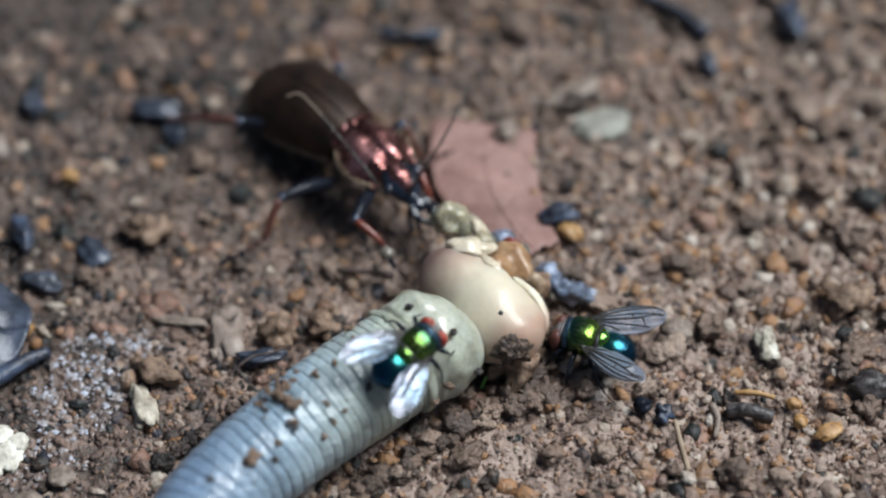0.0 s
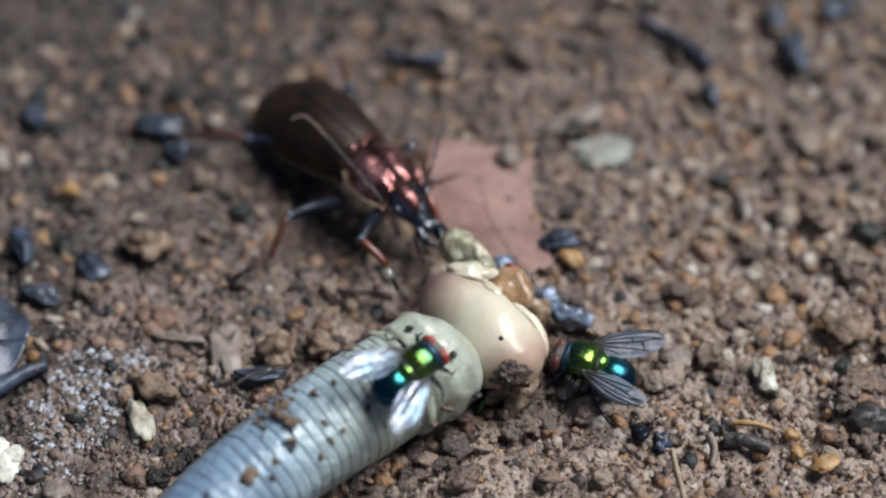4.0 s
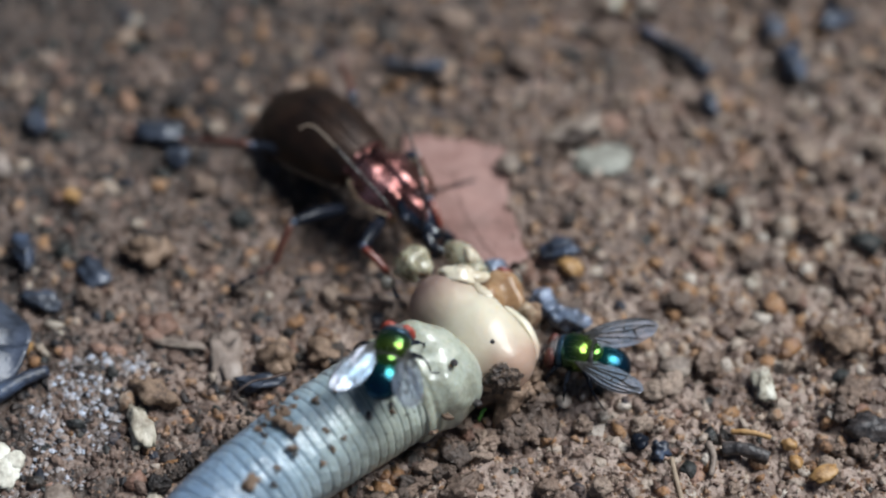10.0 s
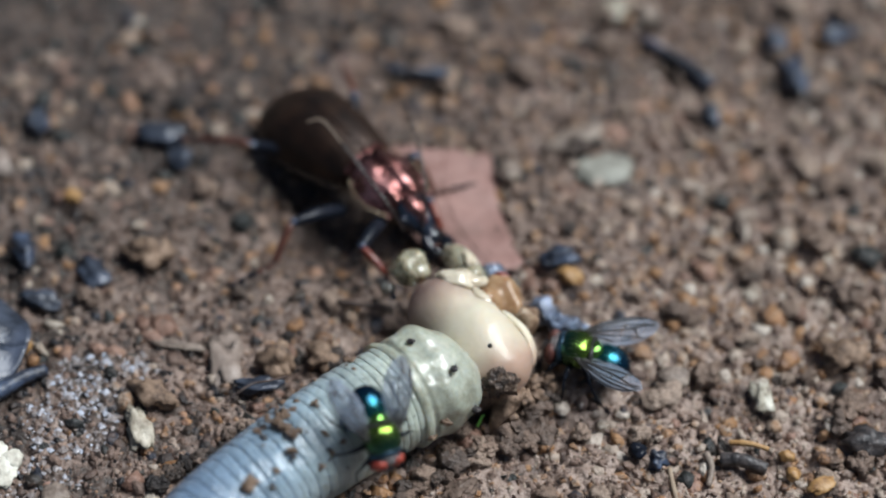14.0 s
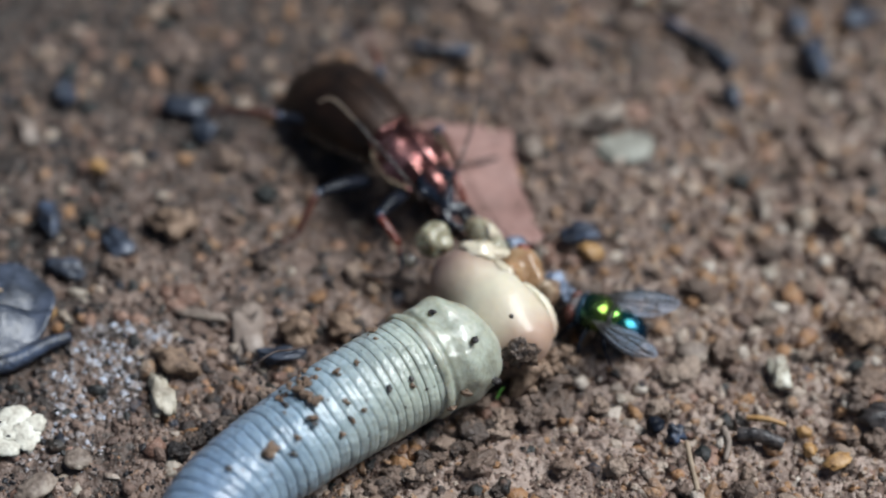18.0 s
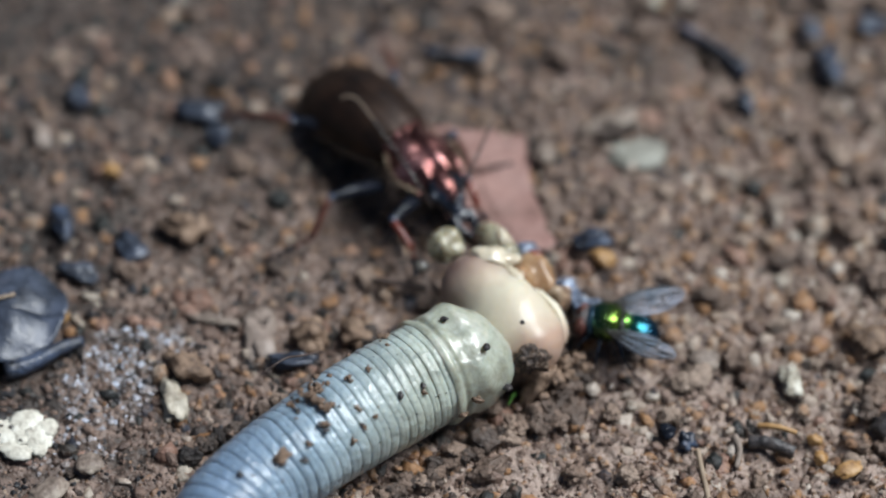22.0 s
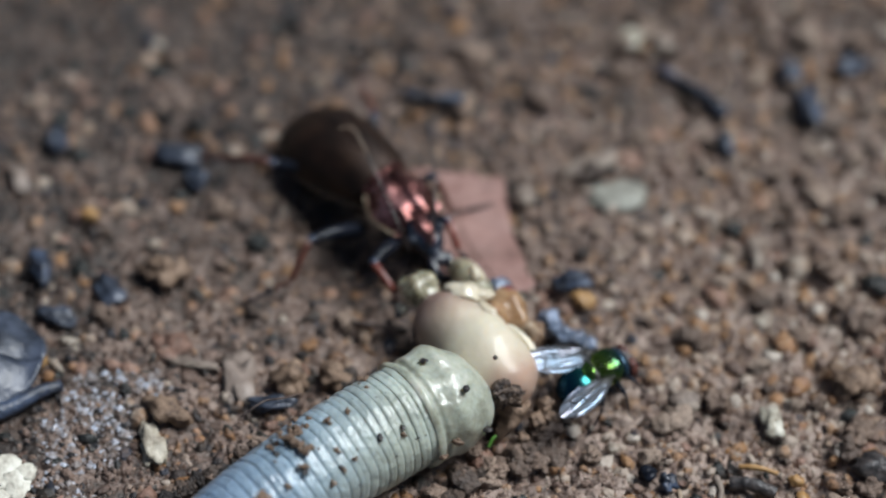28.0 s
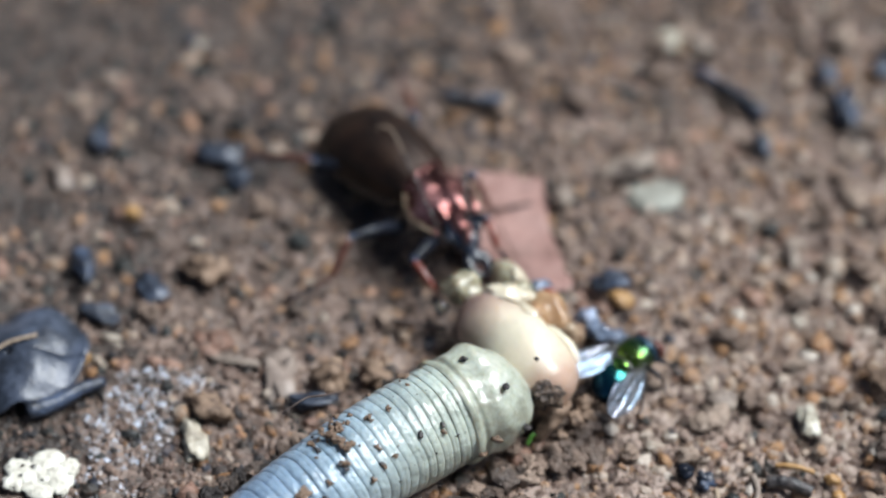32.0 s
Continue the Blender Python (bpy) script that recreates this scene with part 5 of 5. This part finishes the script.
flesh_clump = lump("soil_lump", 0, 0, 0, (1.5, 1.3, 1.0), m_lump, "dark wet soil lump stuck to the flesh", "soil lump", 20, 77, 1.0)
flesh_dot = lump("dark_speck", 0, 0, 0, (0.22, 0.22, 0.14), m_darkcrumb, "tiny black speck on the cream flesh", "grit", 0, 5, 0.2)


def specks(count):
    """Fine dark dirt scattered over the rings."""
    rnd = random.Random(21)
    verts, faces = [], []
    for k in range(count):
        s = rnd.uniform(0.3, 28)
        c = worm_axis(s)
        t = (worm_axis(s + 0.3) - worm_axis(s - 0.3)).normalized()
        side = t.cross(Vector((0, 0, 1))).normalized()
        a = rnd.uniform(0.0, math.pi)
        d = side * math.cos(a) + Vector((0, 0, 1)) * math.sin(a)
        p = c + d * (worm_radius(s) - 0.04)
        r = 0.05 + 0.11 * rnd.random() ** 2
        base = len(verts)
        for e in (t, d.cross(t), -t, t.cross(d), d * 0.6):
            verts.append((p + e * r * rnd.uniform(0.6, 1.4)) * MM)
        faces += [[base, base + 1, base + 4], [base + 1, base + 2, base + 4], [base + 2, base + 3, base + 4], [base + 3, base, base + 4], [base + 3, base + 2, base + 1, base]]
    me = bpy.data.meshes.new("dirt_specks")
    me.from_pydata([v[:] for v in verts], [], faces)
    me.materials.append(m_darkcrumb)
    ob = new("dirt_specks", me)
    ob.parent = worm
    return tagged(ob, kind="stuff")


specks(80)

# ---- clods of the soil, each a piece of the ground ----
def build_clods():
    meshes = []
    for k in range(9):
        me = finish(rock((1, 1, 0.8), 100 + k, 3, 0.75), "clod", m_clod)
        meshes.append(me)
    rnd = random.Random(12)
    spots = []
    for k in range(52):
        u = k / 51
        x, y = 5.5 - 18 * u + rnd.uniform(-0.8, 0.8), -22.2 - 14.5 * u + rnd.uniform(-0.9, 0.6)
        spots.append((x, y, rnd.uniform(0.5, 1.0)))
    for k in range(40):
        u = k / 39
        spots.append((-24.5 + 20 * u + rnd.uniform(-0.7, 0.5), -28.0 + 14.8 * u + rnd.uniform(-0.4, 0.9), rnd.uniform(0.45, 0.9)))
    for x, y in ((9.6, -16.6), (8.8, -18.3), (10.7, -15.2), (7.8, -20.2), (6.6, -21.2), (5.0, -23.0), (1.9, -24.8), (10.9, -17.0), (9.9, -18.0), (8.2, -21.4), (9.4, -19.6), (7.0, -22.6)):
        spots.append((x, y, rnd.uniform(0.8, 1.35)))
    while len(spots) < 296:
        x, y = rnd.uniform(-48, 46), rnd.uniform(-36, 52)
        if keep_clear(x, y) or rnd.random() > 0.5 + 0.011 * x - 0.004 * y:
            continue
        if -6 < x < 9 and -6 < y < 15:
            continue
        spots.append((x, y, 0.5 + 0.85 * rnd.random() ** 2))
    for x, y, r in spots:
        ob = new("clod", rnd.choice(meshes))
        ob.parent = ground
        ob.location = (x * MM, y * MM, (ground_height(x, y) + 0.35 * r + 0.15) * MM)
        ob.rotation_euler = (rnd.uniform(-0.5, 0.5), rnd.uniform(-0.5, 0.5), rnd.uniform(0, 6.28))
        ob.scale = (r * rnd.uniform(0.8, 1.3), r * rnd.uniform(0.8, 1.2), r * rnd.uniform(0.7, 1.1))


build_clods()


# ---- motion ----
FLY_B = [
    (0, at(13.57, -16.94, 0.5, 0, -3.0, 162.1)),
    (1, at(13.67, -16.42, 0.5, 0, -1.0, 163.9)),
    (2, at(13.55, -16.68, 0.5, 0, -1.5, 160.4)),
    (3, at(13.77, -16.95, 0.5, 0, -2.8, 160.8)),
    (6, at(13.35, -15.67, 0.5, 0, -1.6, 169.2)),
    (8, at(13.52, -15.44, 0.5, 0, -2.7, 166.0)),
    (10, at(13.23, -14.88, 0.5, 0, -0.7, 167.8)),
    (11, at(13.20, -13.87, 0.5, 0, -0.5, 167.5)),
    (12, at(13.02, -14.19, 0.5, 0, -1.2, 170.3)),
    (13, at(13.15, -13.89, 0.5, 0, -1.7, 165.4)),
    (14, at(13.28, -13.52, 0.5, 0, -1.2, 167.0)),
    (17, at(13.14, -13.11, 0.5, 0, -0.7, 169.4)),
    (17.5, at(12.84, -12.95, 0.5, 0, -1.4, 171.9)),
    (18, at(13.19, -12.19, 0.5, 0, -2.9, 160.5)),
    (18.5, at(12.94, -10.73, 0.5, 0, -6.1, 149.2)),
    (19, at(12.85, -9.74, 0.5, 0, -5.6, 144.4)),
    (20, at(12.59, -9.75, 0.5, 0, -5.4, 148.8)),
    (20.5, at(13.00, -11.30, 0.5, 0, -2.1, 164.7)),
    (21, at(12.95, -11.36, 0.5, 0, -3.2, 164.5)),
    (22, at(13.12, -12.47, 0.5, 0, -1.1, 173.2)),
    (23, at(13.02, -11.13, 0.5, 0, 0.6, 162.7)),
    (23.5, at(13.00, -12.38, 0.5, 0, 1.5, 171.7)),
    (24, at(11.74, -16.34, 0.5, 0, -6.2, -150.2)),
    (24.5, at(12.00, -18.90, 0.5, 0, 6.0, -155.1)),
    (26.5, at(13.45, -16.9, 1.4, 0, 28.0, -112.0)),
    (27, at(14.20, -15.9, 1.4, 0, 28.0, -96.0)),
    (27.3, at(14.60, -15.6, 1.1, 0, 20.0, -79.0)),
    (27.6, at(14.32, -14.86, 0.5, 0, 4.1, -0.8)),
    (28, at(14.99, -12.87, 0.5, 0, -2.3, 31.0)),
    (28.5, at(14.51, -11.37, 0.5, 0, -3.7, 41.8)),
    (29, at(13.68, -9.21, 0.5, 0, -5.9, 52.6)),
    (30, at(13.84, -10.80, 0.5, 0, -5.2, 49.3)),
    (31, at(14.06, -11.57, 0.5, 0, -5.5, 48.2)),
    (32, at(14.15, -11.62, 0.5, 0, -5.6, 48.3)),
]
FLY_A = [
    (0, at(-2.07, -22.98, 9.31, 21.5, -3.2, 44.7)),
    (1, at(-2.03, -22.62, 9.46, 18.7, -5.2, 51.7)),
    (2, at(-1.88, -22.66, 9.39, 20.0, -4.6, 49.1)),
    (3, at(-1.80, -22.72, 9.34, 21.1, -3.1, 44.6)),
    (6, at(-2.24, -22.53, 9.56, 17.5, -2.6, 44.8)),
    (7, at(-2.15, -22.54, 9.52, 18.0, -2.9, 45.5)),
    (8, at(-1.64, -22.41, 9.42, 20.0, 0.1, 36.2)),
    (8.5, at(-1.76, -22.55, 9.40, 20.3, 0.2, 36.2)),
    (9, at(-3.03, -22.46, 9.77, 12.0, -5.7, 61.9)),
    (9.5, at(-3.83, -22.16, 9.96, 5.5, -5.1, 79.7)),
    (10, at(-3.94, -21.51, 10.04, 2.2, -1.8, 75.4)),
    (10.5, at(-3.73, -20.62, 10.05, -1.3, 1.1, 75.0)),
    (11, at(-4.44, -24.55, 9.41, 19.0, 7.2, 17.3)),
    (11.5, at(-3.51, -24.94, 8.80, 23.5, 17.1, 3.0)),
    (12, at(-2.44, -25.06, 8.00, 33.0, 19.1, 10.1)),
    (13, at(-4.95, -27.33, 7.64, 14.1, 39.2, -29.4)),
    (13.5, at(-5.85, -27.84, 7.88, -10.5, 37.5, -67.4)),
    (14, at(-5.69, -27.63, 7.98, -9.2, 36.9, -65.7)),
    (14.5, at(-7.43, -27.19, 9.29, -21.7, 3.5, -131.4)),
]

WINGS_B = [(0, 20, 5), (17, 20, 5), (18, 16, 4), (19, 11, 2), (20, 10, 2), (21, 13, 4), (22, 20, 5), (23, 20, 5), (24, 12, 12), (24.5, 12, 12), (26.5, 13, -8), (27.2, 13, -8), (28, 19, 4), (32, 19, 4)]
TORN = [(0, 1.2, -1.2), (3, 1.4, -1.3), (5.5, 0.9, -1.4), (8, 0.9, -1.5), (9, 0.7, -1.2), (10, 0.4, -0.8), (11, 0.2, -0.6), (13, 0.35, -0.7), (14.5, 0.1, -0.4),
        (16.5, 0.1, -0.3), (19, 0.3, -0.3), (21, 0.3, -0.4), (23, 0, 0), (24.5, 0.1, -0.3), (26.5, -0.7, 0.7), (28, -0.5, 0.5), (29, -0.9, 1.0), (30, -0.5, 0.5), (32, -0.3, 0.2)]
BODY = [(0, -1.0, -1.0), (2, -0.8, -1.1), (3.5, -0.5, -1.0), (5.5, -0.2, -0.7), (9, -0.1, -1.0), (10, -0.1, -0.9), (12, -0.2, -0.6), (14, -0.2, -0.4), (17, -0.1, -0.1),
        (19, -0.1, -0.2), (23, 0, 0), (27, 0, 0.1), (29, 0.1, 0), (32, 0, 0.2)]
FORE = [(0, -8, 0), (3.5, -8, 0), (6, -7, 0), (9, -4, 3), (13, -4, 3), (16.5, -9, 1), (19, -8.5, 0), (23, -12, -1), (26.5, -12.5, -1), (28, -13, 0), (32, -15, -1)]
FEELER = [(0, 4), (3, 8), (6, 4), (7, 16), (9, 20), (10, 6), (13, 2), (17, 2), (19, 18), (21, 14), (23, 0), (25, 4), (28, -4), (30, -2), (32, -2)]


def motions():
    walk(fly_b, FLY_B)
    for w, s in zip(wings_b, (1, -1)):
        walk(w, [(t, at(-0.114, s * 1.48, 3.82, s * 8, tilt, -s * splay)) for t, splay, tilt in WINGS_B])
    walk(fly_a, FLY_A + [(14.8, at(-10, -24, 14, -15, 0, -150)), (15.1, at(-22, -16, 34, -10, -15, -200)), (15.5, at(-75, 25, 70, 0, -10, -215)),
                         (16.2, at(-300, 140, 70, 0, 5, -210)), (17.2, at(-620, 300, 1.0, 0, 0, -205)), (32, at(-620, 300, 1.0, 0, 0, -205))])
    walk(beetle, [(t, at(-6.7 + x, 7.3 + y, 0, 0, -6, -44)) for t, x, y in BODY])
    walk(fore, [(t, at(0.6, 0, 5 + LIFT, 0, pitch + 8, yaw)) for t, yaw, pitch in FORE])
    base = antenna_l.location / MM
    walk(antenna_l, [(t, at(*base, 0, 0, a)) for t, a in FEELER])
    base_r = antenna_r.location / MM
    walk(antenna_r, [(t, at(*base_r, 0, 0, a)) for t, a in ((0, -40), (3, -34), (6, 6), (8, -25), (10, 4), (14, 0), (17, -20), (21, -30), (24.5, -6), (27, 4), (28, 0), (30, 2), (32, 8))])
    base_f = legs[2].location / MM
    walk(legs[2], [(t, at(*base_f, 0, r, a)) for t, a, r in ((0, 14, 0), (10, 10, 0), (14.5, 8, 0), (16.5, 0, 0), (32, 2, 0))])
    walk(torn, [(t, at(x, y, 0)) for t, x, y in TORN])
    walk(gut_bulb, [(t, at(*p)) for t, p in ((0, (0.2, -3.1, 4.9, 0, 0, -18)), (8, (0.9, -3.6, 4.9, 0, 0, -18)), (9.0, (0.9, -3.5, 4.9, 0, 0, -10)), (9.5, (-1.7, -4.6, 4.8, 0, 0, 40)),
                                             (10.5, (-2.7, -5.2, 4.6, 0, 0, 50)), (23, (-2.6, -5.3, 4.6, 0, 0, 50)), (26.5, (-2.4, -6.2, 4.6, 0, 0, 40)), (32, (-2.3, -5.9, 4.6, 0, 0, 40)))])
    walk(gut_drop, [(t, at(*p)) for t, p in ((0, (-1.0, -2.4, 4.4)), (9, (0.2, -2.9, 4.2)), (9.5, (-3.0, -5.3, 4.0)), (11, (-4.0, -5.0, 4.4)), (14, (-4.0, -5.1, 4.4)), (17, (-3.8, -5.0, 4.4)), (32, (-3.7, -5.4, 4.4)))])
    walk(mucus, [(t, at(x, y, 0)) for t, x, y in ((0, 0.4, -0.8), (3.5, 0.4, -0.8), (5.5, 0, 0.1), (14.5, 0, 0.2), (16.5, -0.7, 0.1), (24.5, -0.9, 0.2), (26.5, -0.6, 1.4), (32, -0.6, 1.4))])
    walk(flesh_clump, [(t, at(5.95 + x, -18.5 + y, 5.9, 30, 10, 20)) for t, x, y in TORN])
    walk(flesh_dot, [(t, at(4.9 + x, -16.0 + y, 7.75, 35, 0, 0)) for t, x, y in TORN])
    walk(leaf, [(0, leaf_pose(11.6, -4.1, -5.7)), (3.5, leaf_pose(11.6, -4.1, -5.7)), (5.3, leaf_pose(8.9, -1.9, -5)), (10.5, leaf_pose(8.7, -2.0, -4.5)),
                (12, leaf_pose(8.4, -1.9, -0.8)), (16.5, leaf_pose(8.2, -1.7, 0)), (32, leaf_pose(8.1, -1.6, 0))])


motions()
